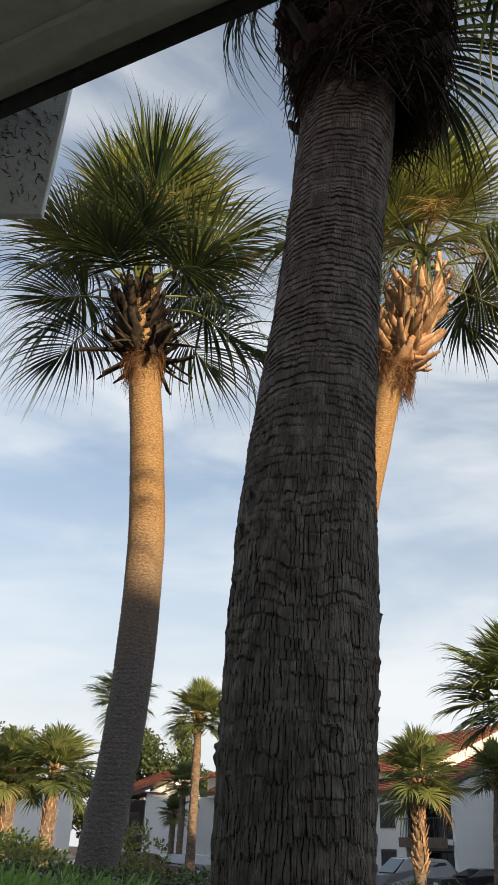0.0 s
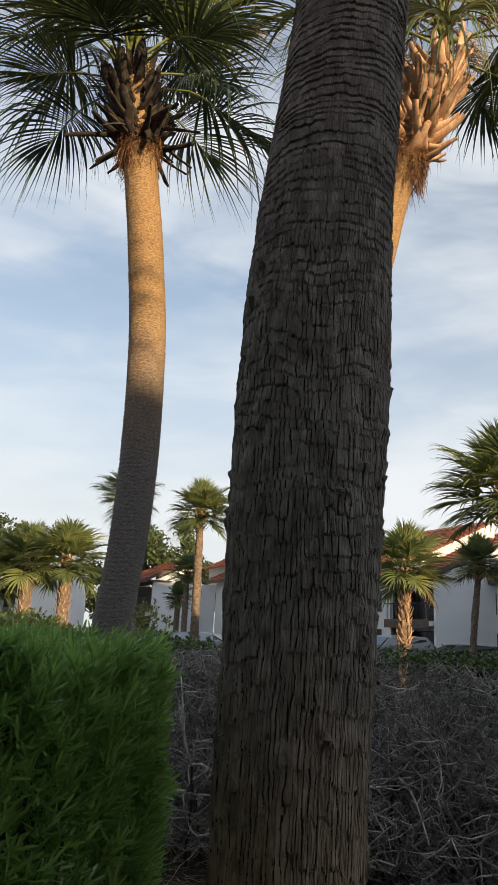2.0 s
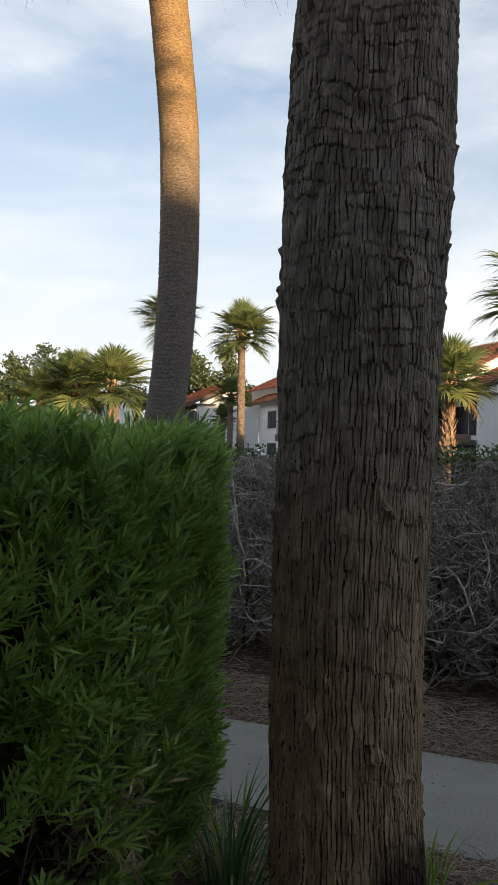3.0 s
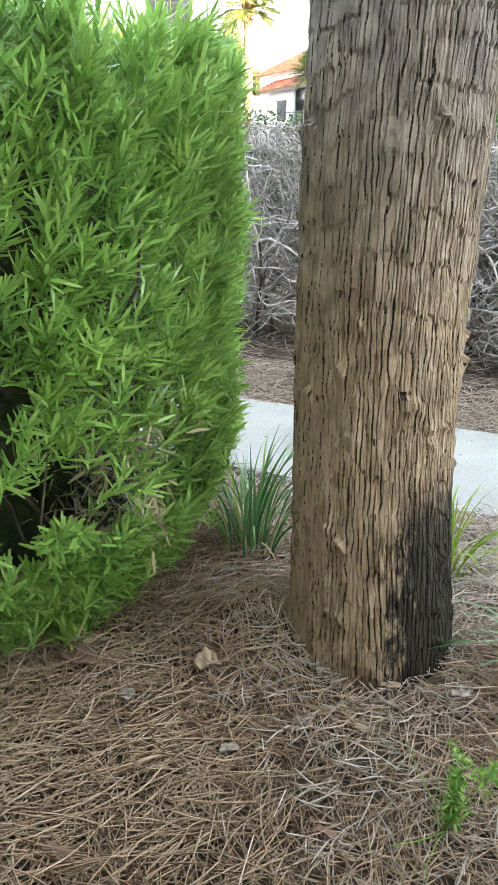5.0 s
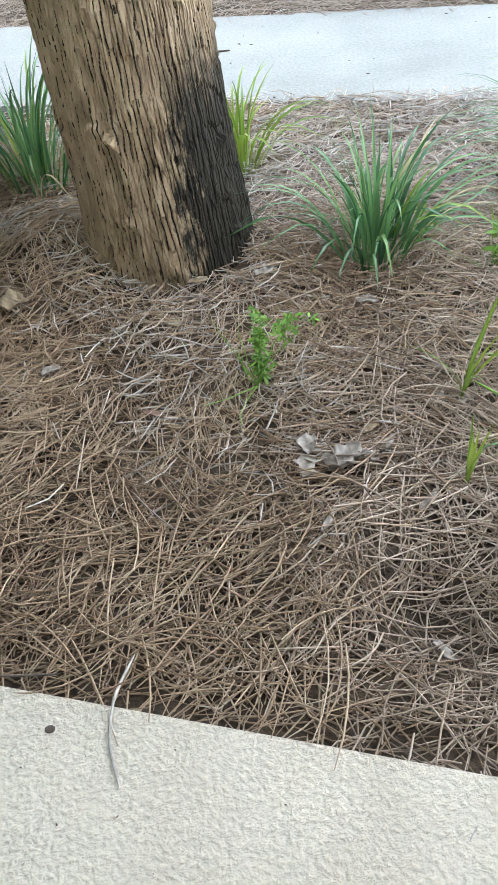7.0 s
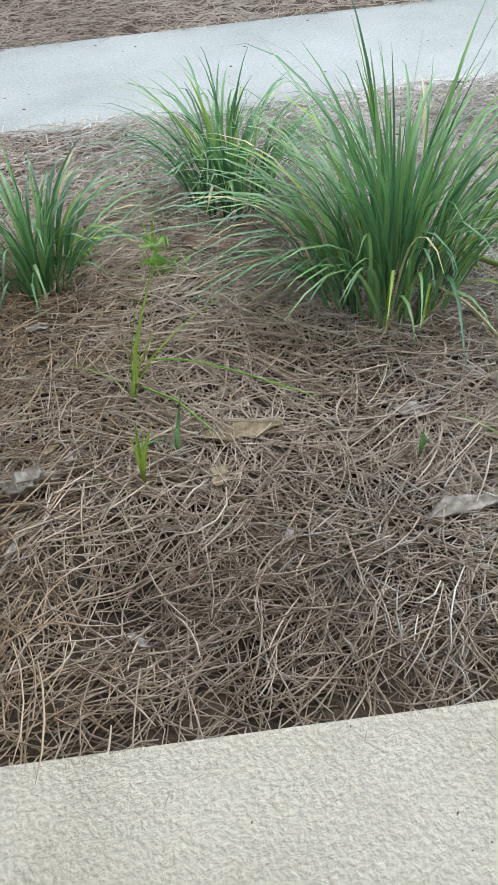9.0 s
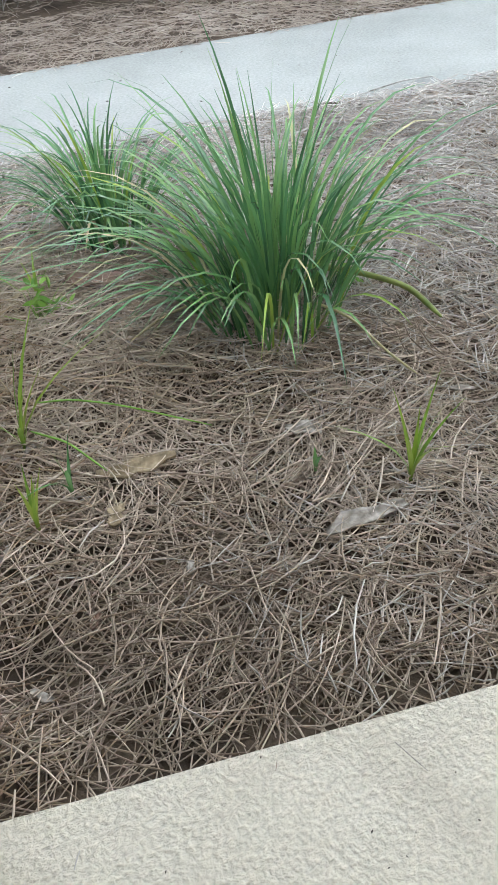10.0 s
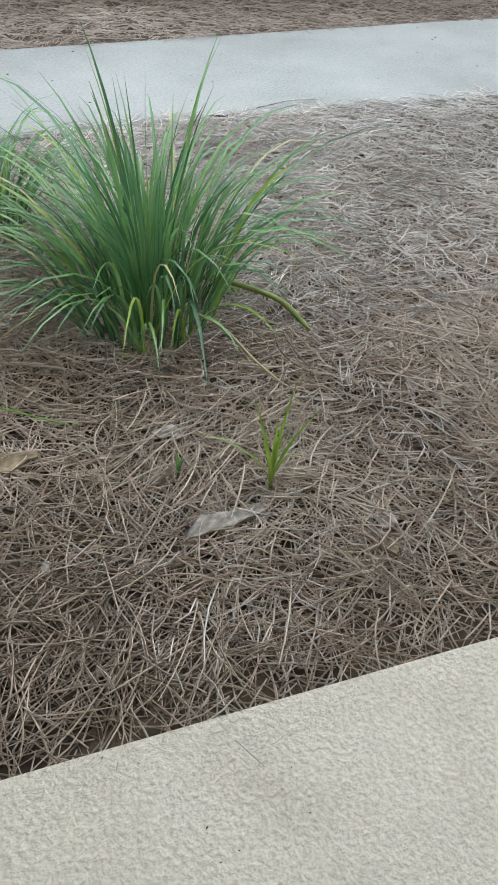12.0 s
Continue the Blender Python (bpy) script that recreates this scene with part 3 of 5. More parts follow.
part("stucco_shade_stroke", mesh_of("stucco_shade_stroke", v, f, M_CREVICE_SHADE, True), None, pier)["kind"] = "stuff"

# ---- palms ----
def smooth_path(keys, z):
    """Interpolates (z, x, y, r) keys smoothly."""
    k = np.array(keys, dtype=float)
    out = []
    for c in (1, 2, 3):
        m = np.gradient(k[:, c], k[:, 0])
        i = np.clip(np.searchsorted(k[:, 0], z) - 1, 0, len(k) - 2)
        h = k[i + 1, 0] - k[i, 0]
        t = (z - k[i, 0]) / h
        out.append((2 * t**3 - 3 * t**2 + 1) * k[i, c] + (t**3 - 2 * t**2 + t) * h * m[i] + (-2 * t**3 + 3 * t**2) * k[i + 1, c] + (t**3 - t**2) * h * m[i + 1])
    return out


def trunk_mesh(name, keys, z0, z1, dz, angles, relief, material):
    z = np.arange(z0, z1 + dz, dz) if np.isscalar(dz) else np.array(dz)
    cx, cy, r = smooth_path(keys, z)
    A, Z = np.meshgrid(angles, z)
    D = relief(A, Z)
    if isinstance(D, tuple):
        D, slit = D
    else:
        slit = None
    Rr = r[:, None] + D
    X, Y = cx[:, None] + Rr * np.sin(A), cy[:, None] - Rr * np.cos(A)
    idx = np.arange(A.size).reshape(A.shape)
    nxt = np.roll(idx, -1, axis=1)
    F = np.stack([idx[:-1], nxt[:-1], nxt[1:], idx[1:]], -1).reshape(-1, 4)
    V = np.stack([X, Y, Z], -1).reshape(-1, 3)
    if material:
        return mesh_of(name, V, F, material, True)
    return V, F, slit.ravel()[F].mean(1) > 0.32


def near_bark(A, Z):
    """Corky bark: flat plates between thin upright slits, stepped at warped rings; close rings near the crown."""
    def split(z):
        lo, hi = np.clip((1.9 - z) / 0.7, 0, 1), np.clip((z - 2.3) / 0.8, 0, 1)
        return lo, hi, 0.085 * lo + (1 - lo) * (0.042 * (1 - hi) + 0.027 * hi)
    low, high, _ = split(Z)
    zz = np.linspace(-0.3, 5.6, 1400)
    rows = np.cumsum((zz[1] - zz[0]) / split(zz)[2])
    Vc = np.interp(Z, zz, rows) + (1.3 - 0.5 * high) * (vnoise(A * 1.4, Z * 2.6, 31) - 0.5) + (0.42 - 0.12 * high) * (vnoise(A * 5, Z * 4, 32) - 0.5) + (0.34 - 0.10 * high) * (vnoise(A * 19, Z * 11, 36) - 0.5) + 1.3 * (1 - low) * (vnoise(A * 0.9, Z * 13, 48) - 0.5)
    row = np.floor(Vc)
    fr = Vc - row
    u = A * 0.20 / 0.0132
    D, open_crack = 0 * A, 0 * A
    for seed, sc, depth, cut in ((0, 1.0, 0.0100, 0.83), (7, 1.9, 0.0055, 0.79)):
        jog = (hash2(row, row * 0, 41 + seed) - 0.5) * (0.16 + 0.9 * (1 - low))
        w = u * sc + jog * sc + 1.0 * (vnoise(A * 7.0, Z * 2.2, 33 + seed) - 0.5) + 0.60 * (vnoise(A * 17, Z * 30, 34 + seed) - 0.5)
        col = np.floor(w)
        d = np.abs(w - col - 0.5) * 2
        near = col + (w - col > 0.5)
        run = vnoise(near * 3.77 + 0.4, Z * 14, 45 + seed)
        strong = np.clip((run - (0.20 if seed == 0 else 0.40)) * 3.0, 0.15 if seed == 0 else 0.0, 1) * (0.55 + 0.45 * hash2(near, row, 42 + seed))
        crack = np.clip((d - cut) / (0.6 * (1 - cut)), 0, 1)
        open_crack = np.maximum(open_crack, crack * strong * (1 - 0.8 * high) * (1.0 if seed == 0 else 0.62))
        D = D - depth * strong * crack * (1 - 0.35 * (1 - low)) * (1 - 0.75 * high)
        if seed == 0:
            D = D + (hash2(col, row, 43) - 0.5) * 0.0030 * (1 - 0.6 * high)
    pick = 0.7 * vnoise(A * 2.6, row * 2.3, 38) + 0.3 * vnoise(A * 8, row * 3.1, 49)
    step = np.clip((pick - 0.30) * 3.0, 0.2, 1) * low + np.clip((pick - 0.25) * 2.4, 0.08, 1.3) * (1 - low)
    lip = low * (0.0040 * (0.5 - fr) - np.exp(-((1 - fr) / 0.06) ** 2) * 0.0020)
    lip = lip + (1 - low) * ((0.0040 + 0.0022 * high) * (0.5 - fr) - np.exp(-((1 - fr) / 0.10) ** 2) * (0.0034 + 0.0014 * high))
    D = D + step * lip
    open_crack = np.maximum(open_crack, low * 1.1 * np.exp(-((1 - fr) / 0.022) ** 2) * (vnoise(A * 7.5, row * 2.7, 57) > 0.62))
    D = D + 0.016 * (vnoise(A * 1.6, Z * 1.8, 39) - 0.5) + 0.006 * (vnoise(A * 6, Z * 9, 40) - 0.5) + 0.0035 * (vnoise(A * 30, Z * 26, 46) - 0.5) + 0.0016 * (vnoise(A * 75, Z * 60, 44) - 0.5)
    # torn leaf scars that stand proud, each with a sharp lip
    r2 = np.random.default_rng(12)
    for _ in range(130):
        a0, z0, sa, sz = r2.uniform(-1.7, 1.7), r2.uniform(0.03, 2.6), r2.uniform(0.04, 0.17), r2.uniform(0.010, 0.030)
        q = ((A - a0) / sa) ** 2
        arc = Z - z0 + 0.016 * q + 0.012 * (vnoise(A * 22, Z * 0 + z0 * 9, 47) - 0.5)
        D = D + (0.003 + 0.015 * r2.random() ** 2) * np.exp(-q) * np.where(arc < 0, np.exp(-(arc / sz) ** 2), np.exp(-(arc / 0.004) ** 2))
    return D, open_crack


def ring_bark(A, Z):
    V = Z / 0.045 + 1.2 * (vnoise(A * 1.5, Z * 2, 51) - 0.5) + 0.4 * (vnoise(A * 6, Z * 4, 52) - 0.5)
    fr = V - np.floor(V)
    return 0.013 * (fr - 0.5) - 0.006 * np.exp(-((1 - fr) / 0.15) ** 2) + 0.014 * (vnoise(A * 1.3, Z * 1.5, 53) - 0.5) + 0.006 * (vnoise(A * 9, Z * 26, 54) - 0.5) + 0.005 * (vnoise(A * 30, Z * 50, 55) - 0.5)


def far_bark(A, Z):
    return 0.025 * (vnoise(A * 2, Z * 5, 61) - 0.5) + 0.035 * (vnoise(A * 4, Z * 12, 62) - 0.5)


def frond_pieces(seed, petiole, reach, n, k, droop, spread_deg=118, width=0.017):
    """One fan leaf along +x: stalk and midrib, and its split blades."""
    r = np.random.default_rng(seed)
    t = np.linspace(0, 1, 9)
    tip = 0.42 * reach
    length = petiole + tip
    stalk = np.stack([t * length, 0.02 * np.sin(t * 3), 0.10 * length * t - droop * 0.55 * np.clip(t * length - petiole * 0.7, 0, None) ** 2 / max(tip, 0.1) - 0.10 * length * t**2], -1)
    rad = np.interp(t, [0, 0.25, 0.7, 1], [0.026, 0.016, 0.012, 0.004])
    sv, sf = tubes(stalk[None], rad[None], 6, 0.6)
    th = np.radians(np.linspace(-spread_deg, spread_deg, n)) + r.normal(0, 0.012, n)
    share = np.clip(1 - np.abs(th) / np.radians(spread_deg), 0, 1)
    s0 = (petiole + tip * 0.92 * share**1.2) / length
    base = np.stack([np.interp(s0, t, stalk[:, c]) for c in range(3)], -1)
    L = reach * (0.62 + 0.38 * np.sin(np.clip(share, 0, 1) * np.pi * 0.62 + 0.3)) * r.uniform(0.88, 1.05, n)
    s = np.linspace(0, 1, k)
    fwd = th * (0.80 + 0.1 * r.random(n))
    dirx, diry = np.cos(fwd), np.sin(fwd)
    lift = 0.22 * np.abs(np.sin(th)) + r.normal(0, 0.04, n)
    hang = droop * (0.35 + 0.5 * r.random(n)) + 0.10
    tipfall = r.uniform(0.0, 0.75, n) * (0.15 + droop)
    P = np.zeros((n, k, 3))
    bendx = 1 - 0.16 * s**2
    P[..., 0] = base[:, None, 0] + dirx[:, None] * L[:, None] * s * bendx
    P[..., 1] = base[:, None, 1] + diry[:, None] * L[:, None] * s * bendx + r.normal(0, 0.035, n)[:, None] * s**2
    P[..., 2] = base[:, None, 2] + L[:, None] * (lift[:, None] * s - hang[:, None] * s**2 - tipfall[:, None] * np.clip(s - 0.6, 0, 1) ** 2 * 2.5)
    W = width * np.interp(s, [0, 0.2, 0.42, 0.6, 0.82, 1], [0.35, 0.85, 1.0, 0.60, 0.24, 0.03])[None] * r.uniform(0.85, 1.1, n)[:, None]
    S = np.stack([-np.sin(fwd), np.cos(fwd), 0 * fwd], -1)
    return (sv, sf), blades(P, W, S, 0.5)


def frond_meshes(tag, count, petiole, reach, n, k, droops, mats, width):
    out = []
    for i in range(count):
        stalk, leaf = frond_pieces(100 + i + n, petiole * (0.9 + 0.08 * i), reach * (0.94 + 0.04 * i), n, k, droops[i % len(droops)], 118, width)
        out.append((mesh_of(tag + "_stalk", *stalk, M_PETIOLE, True), [mesh_of(tag + "_fan", *leaf, m) for m in mats]))
    return out


NEAR_FRONDS = frond_meshes("frond", 5, 0.64, 1.04, 54, 8, (0.18, 0.42, 0.8, 1.1, 0.6), (M_FROND, M_FROND_NEW_LIT, M_FROND_DRY), 0.0150)
FAR_FRONDS = frond_meshes("far_frond", 4, 0.40, 0.84, 32, 6, (0.05, 0.16, 0.34, 0.22), (M_FROND_FAR, M_FROND_FAR, M_FROND_DRY), 0.027)


def boot_mesh(seed, length, material, wide=1.0, curve=0.22):
    """A leaf base: a broad strap that curves upwards, torn off and hollow at its tip."""
    r = np.random.default_rng(seed)
    s = np.linspace(0, 1, 8)
    P = np.stack([length * s, 0.05 * length * np.sin(s * 3 + seed), curve * length * s**2], -1)[None]
    w = wide * np.interp(s, [0, 0.2, 0.6, 0.93, 1.0], [0.066, 0.060, 0.043, 0.036, 0.026])[None] * r.uniform(0.9, 1.1)
    v, f = tubes(P, w, 8, 0.32)
    v = v + r.normal(0, 0.004, v.shape)
    n = len(v)
    v = np.concatenate([v, P[0, -1:] - np.array([[0.03, 0, 0]])])
    last = n - 8
    cap = np.array([[last + i, last + (i + 1) % 8, n, n] for i in range(8)])
    return mesh_of("leaf_base", v, np.concatenate([f, cap]), material, True)


BOOTS = [boot_mesh(1, 0.34, M_BOOT), boot_mesh(2, 0.42, M_BOOT), boot_mesh(3, 0.30, M_BOOT, 1.2)]
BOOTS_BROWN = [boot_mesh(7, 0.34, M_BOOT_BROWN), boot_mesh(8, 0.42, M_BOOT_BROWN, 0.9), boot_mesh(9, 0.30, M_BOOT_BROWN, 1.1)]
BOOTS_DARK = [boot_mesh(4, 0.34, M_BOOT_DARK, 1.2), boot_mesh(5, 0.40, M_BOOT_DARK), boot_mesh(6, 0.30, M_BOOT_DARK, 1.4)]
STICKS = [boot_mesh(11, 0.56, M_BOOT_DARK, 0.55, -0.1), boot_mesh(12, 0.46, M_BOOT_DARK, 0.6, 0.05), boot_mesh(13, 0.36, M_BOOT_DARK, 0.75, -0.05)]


def hair_mesh(name, radius, height, n, seed, material):
    """Torn fibre and trash that hangs round the foot of the crown."""
    r = np.random.default_rng(seed)
    a, z = r.uniform(0, 2 * np.pi, n), r.uniform(-height / 2, height / 2, n)
    L = r.uniform(0.05, 0.2, n)
    s = np.linspace(0, 1, 4)
    out = radius * r.uniform(0.8, 1.3, (n, 1)) * (1 - 0.25 * np.clip(-2 * z[:, None] / height, 0, 1)) + L[:, None] * 0.35 * s
    aa = a[:, None] + r.normal(0, 0.5, n)[:, None] * s
    P = np.stack([np.cos(aa) * out, np.sin(aa) * out, z[:, None] - L[:, None] * (0.9 * s**1.5) + r.normal(0, 0.1, n)[:, None] * s], -1)
    v, f = tubes(P, np.tile([0.005, 0.004, 0.003, 0.001], (n, 1)), 3)
    return mesh_of(name, v, f, material)


def stalk_mesh(seed, length, n):
    """A spent flower stalk with many fine drooping branchlets."""
    r = np.random.default_rng(seed)
    s = np.linspace(0, 1, 8)
    main = np.stack([length * s, 0 * s, 0.25 * length * s - 0.75 * length * s**2], -1)[None]
    a = tubes(main, np.interp(s, [0, 1], [0.012, 0.004])[None], 5)
    t0 = r.uniform(0.3, 1.0, n)
    base = np.stack([np.interp(t0, s, main[0, :, c]) for c in range(3)], -1)
    q = np.linspace(0, 1, 5)
    d = r.normal(0, 1, (n, 2))
    L = r.uniform(0.15, 0.38, n)
    P = base[:, None] + np.stack([L[:, None] * q * (0.35 + 0.35 * d[:, :1]), L[:, None] * q * 0.6 * d[:, 1:], -L[:, None] * (0.15 * q + 0.75 * q**2)], -1)
    b = tubes(P, np.tile([0.0035, 0.003, 0.0026, 0.002, 0.0012], (n, 1)), 3)
    v, f = merged(a, b)
    return mesh_of("flower_stalk", v, f, M_FRUIT)


STALKS = [stalk_mesh(1, 1.0, 130), stalk_mesh(2, 0.8, 110)]


def turned(x, y, z, az, el, roll=0.0, size=1.0):
    """A pose whose +x points to azimuth az (degrees, from +x) and elevation el."""
    return Matrix.Translation((x, y, z)) @ Euler((radians(roll), radians(-el), radians(az))).to_matrix().to_4x4() @ Matrix.Diagonal((size, size, size, 1))


def piece(name, me, parent, m, label=""):
    ob = new(name, me)
    ob.parent = parent
    ob.matrix_basis = m
    if label:
        ob["label"] = label
    return ob


def crown(palm, top, seed, fronds, count, size, el_range, boots, boot_count, boot_z, boot_r, stalks=0, lit_from=70, dry=0.06, bare_front=None, boot_el=(35, 66), boot_size=1.0, sticks=0, foot=None, drop=0.75, top_size=1.0):
    """Fans in a spiral from hanging to upright, with a woven basket of leaf bases below and a few stubs hanging from it."""
    r = random.Random(seed)
    x, y, z = top
    fx, fy = foot if foot else (x, y)
    for i in range(count):
        q = i / (count - 1)
        az = (i * 137.5 + r.uniform(-14, 14)) % 360
        el = el_range[0] + (el_range[1] - el_range[0]) * q**0.75 + r.uniform(-7, 7)
        if bare_front and abs((az - bare_front[0] + 180) % 360 - 180) < bare_front[1] and el < bare_front[2]:
            continue
        stalk, fans = fronds[r.randrange(len(fronds)) if el < 45 else r.randrange(2)]
        m = turned(x, y, z - drop * size + (drop + 0.1) * size * q, az, el, r.uniform(-16, 16), size * r.uniform(0.86, 1.08) * (top_size if el > 48 else 1.0))
        fr = piece("frond", fans[1 if el > lit_from else (2 if (r.random() < dry and el < 0) else 0)], palm, m)
        piece("petiole", stalk, fr, Matrix())
    for i in range(boot_count):
        q = i / max(1, boot_count - 1)
        az = (i * 137.5 + r.uniform(-10, 10)) % 360
        zz = boot_z[0] + (boot_z[1] - boot_z[0]) * q
        bx, by = fx + (x - fx) * q, fy + (y - fy) * q
        a = radians(az)
        piece("leaf_base", boots[r.randrange(len(boots))], palm, turned(bx + math.cos(a) * boot_r * 0.85, by + math.sin(a) * boot_r * 0.85, zz, az + r.choice((-1, 1)) * r.uniform(12, 46), boot_el[0] + (boot_el[1] - boot_el[0]) * q + r.uniform(-12, 12), r.uniform(-20, 20), boot_size * r.uniform(0.8, 1.15)))
    for i in range(sticks):
        az = i * 137.5 + r.uniform(-20, 20)
        a = radians(az)
        piece("leaf_base", STICKS[i % 3], palm, turned(fx + math.cos(a) * boot_r * 0.9, fy + math.sin(a) * boot_r * 0.9, boot_z[0] + r.uniform(-0.05, 0.22), az + r.uniform(-15, 15), r.uniform(-58, 8), r.uniform(-30, 30), r.uniform(0.85, 1.25) * boot_size))
    for i in range(stalks):
        az = i * 360 / stalks + r.uniform(-30, 30)
        piece("flower_stalk", STALKS[i % 2], palm, turned(x, y, z - 0.3, az, r.uniform(8, 40), 0, size * r.uniform(0.9, 1.25)), "dry tan flower stalk")


# the near trunk at the patio edge
front = np.concatenate([np.linspace(-1.7, 1.7, 560), np.linspace(1.7, 2 * np.pi - 1.7, 24)[1:-1]])
NEAR_KEYS = [(-0.1, 0.035, 2.16, 0.215), (0.15, 0.022, 2.15, 0.202), (0.5, 0.005, 2.16, 0.190), (0.8, 0.0, 2.18, 0.190), (1.2, 0.005, 2.20, 0.197), (1.55, 0.02, 2.25, 0.210), (1.95, 0.027, 2.27, 0.220),
             (2.4, 0.042, 2.29, 0.222), (2.9, 0.073, 2.29, 0.206), (3.55, 0.13, 2.29, 0.191), (4.4, 0.215, 2.29, 0.203), (5.4, 0.28, 2.29, 0.20)]
palm_near = thing("palm_tree", "thick palm with fissured bark and a black stained foot", "palm tree", group="tall palms beside the house")
foot_levels = np.concatenate([np.arange(-0.08, 1.6, 0.0082), np.arange(1.6, 2.9, 0.0068)])
upper = np.concatenate([np.linspace(-1.7, 1.7, 280), np.linspace(1.7, 2 * np.pi - 1.7, 20)[1:-1]])
lower_v, lower_f, lower_slit = trunk_mesh("", NEAR_KEYS, 0, 0, foot_levels, front, near_bark, None)
upper_v, upper_f, upper_slit = trunk_mesh("", NEAR_KEYS, 0, 0, np.arange(foot_levels[-1], 5.2, 0.0042), upper, near_bark, None)
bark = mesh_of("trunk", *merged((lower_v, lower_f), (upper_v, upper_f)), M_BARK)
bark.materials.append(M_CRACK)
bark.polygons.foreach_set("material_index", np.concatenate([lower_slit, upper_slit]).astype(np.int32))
bark.polygons.foreach_set("use_smooth", np.zeros(len(bark.polygons), dtype=bool))
part("trunk", bark, None, palm_near, "grey-brown fissured bark, blackened at the foot")
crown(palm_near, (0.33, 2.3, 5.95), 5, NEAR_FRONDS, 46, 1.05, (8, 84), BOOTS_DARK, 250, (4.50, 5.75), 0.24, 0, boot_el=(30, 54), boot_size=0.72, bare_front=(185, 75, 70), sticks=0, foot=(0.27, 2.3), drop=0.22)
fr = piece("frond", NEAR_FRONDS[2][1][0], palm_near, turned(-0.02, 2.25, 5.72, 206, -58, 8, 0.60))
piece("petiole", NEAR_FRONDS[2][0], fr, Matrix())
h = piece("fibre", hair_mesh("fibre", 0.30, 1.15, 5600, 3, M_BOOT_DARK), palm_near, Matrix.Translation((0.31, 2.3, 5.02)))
h["kind"] = "stuff"

# the tall palm across the walk, sunlit above
ring_angles = np.linspace(-np.pi, np.pi, 97)[:-1]
LEFT_KEYS = [(-0.1, -1.90, 8.0, 0.235), (0.8, -1.87, 8.0, 0.215), (1.5, -1.81, 8.0, 0.205), (2.5, -1.70, 8.0, 0.20), (3.6, -1.665, 8.0, 0.205), (4.9, -1.71, 8.0, 0.205), (6.4, -1.885, 8.0, 0.20), (7.1, -1.98, 8.0, 0.20), (8.9, -2.18, 8.0, 0.18)]
palm_left = thing("palm_tree", "tall palm with a ringed tan trunk curving up into the sun", "palm tree", group="tall palms beside the house")
part("trunk", trunk_mesh("trunk", LEFT_KEYS, -0.08, 8.15, 0.015, ring_angles, ring_bark, M_BARK_TALL), None, palm_left, "ringed trunk toned grey for shade below, tan for sun above")
crown(palm_left, (-2.2, 8.0, 9.0), 11, NEAR_FRONDS, 50, 1.22, (-4, 90), BOOTS_BROWN, 105, (7.02, 7.95), 0.20, 4, lit_from=46, boot_el=(14, 58), boot_size=1.08, sticks=20, foot=(-1.97, 8.0), drop=0.95)
h = piece("fibre", hair_mesh("fibre", 0.2, 0.5, 1200, 5, M_FIBRE), palm_left, Matrix.Translation((-1.97, 8.0, 7.0)))
h["kind"] = "stuff"

RIGHT_KEYS = [(-0.1, 0.35, 8.5, 0.23), (1.5, 0.40, 8.5, 0.20), (3.5, 0.55, 8.5, 0.18), (5.2, 0.80, 8.5, 0.16), (6.4, 1.04, 8.5, 0.17), (7.4, 1.27, 8.5, 0.19), (9.0, 1.66, 8.5, 0.18)]
palm_right = thing("palm_tree", "leaning palm with orange sunlit leaf bases under its crown", "palm tree", group="tall palms beside the house")
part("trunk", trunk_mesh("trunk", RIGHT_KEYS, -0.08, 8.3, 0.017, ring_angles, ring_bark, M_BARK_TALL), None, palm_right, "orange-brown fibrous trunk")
# low threshold: nearly every fan takes the yellow sunlit colour
crown(palm_right, (1.72, 8.5, 9.5), 23, NEAR_FRONDS, 32, 1.32, (-20, 88), BOOTS, 96, (7.25, 8.55), 0.20, 6, lit_from=-5, boot_el=(12, 52), boot_size=1.3, sticks=0, foot=(1.25, 8.5), drop=0.55)
fr = piece("frond", NEAR_FRONDS[2][1][0], palm_right, turned(1.35, 8.3, 9.35, 186, 4, -20, 1.55), "dark shaded fan leaf")
piece("petiole", NEAR_FRONDS[2][0], fr, Matrix())
h = piece("fibre", hair_mesh("fibre", 0.19, 0.6, 1200, 6, M_FIBRE), palm_right, Matrix.Translation((1.25, 8.5, 7.2)))
h["kind"] = "stuff"


def yard_palm(x, y, top, lean, size, seed, booted, label, trunk_r=0.16, count=26):
    """A smaller palm out in the court."""
    p = thing("palm_tree", label, "palm tree", Matrix.Translation((x, y, -0.02)), "palms in the parking court")
    lx = lean
    keys = [(-0.1, 0, 0, trunk_r * 1.25), (top * 0.3, lx * 0.2, 0, trunk_r), (top * 0.7, lx * 0.62, 0, trunk_r * 0.95), (top, lx, 0, trunk_r * 0.7)]
    ang = np.linspace(-np.pi, np.pi, 25)[:-1]
    part("trunk", trunk_mesh("trunk", keys, -0.08, top, 0.06, ang, far_bark, M_BARK_FAR), None, p)
    span = top * 0.62 if booted else 0.75 * size
    crown(p, (lx, 0, top + 0.05), seed, FAR_FRONDS, count + 22, size * 1.0, (-38, 84), BOOTS, 110 if booted else 44, (top - span, top - 0.05), trunk_r, 0, lit_from=70, boot_size=0.58 if booted else 0.80, boot_el=(46, 66) if booted else (22, 60), foot=(lx * (1 - span / top), 0), drop=0.30, top_size=0.80)
    return p


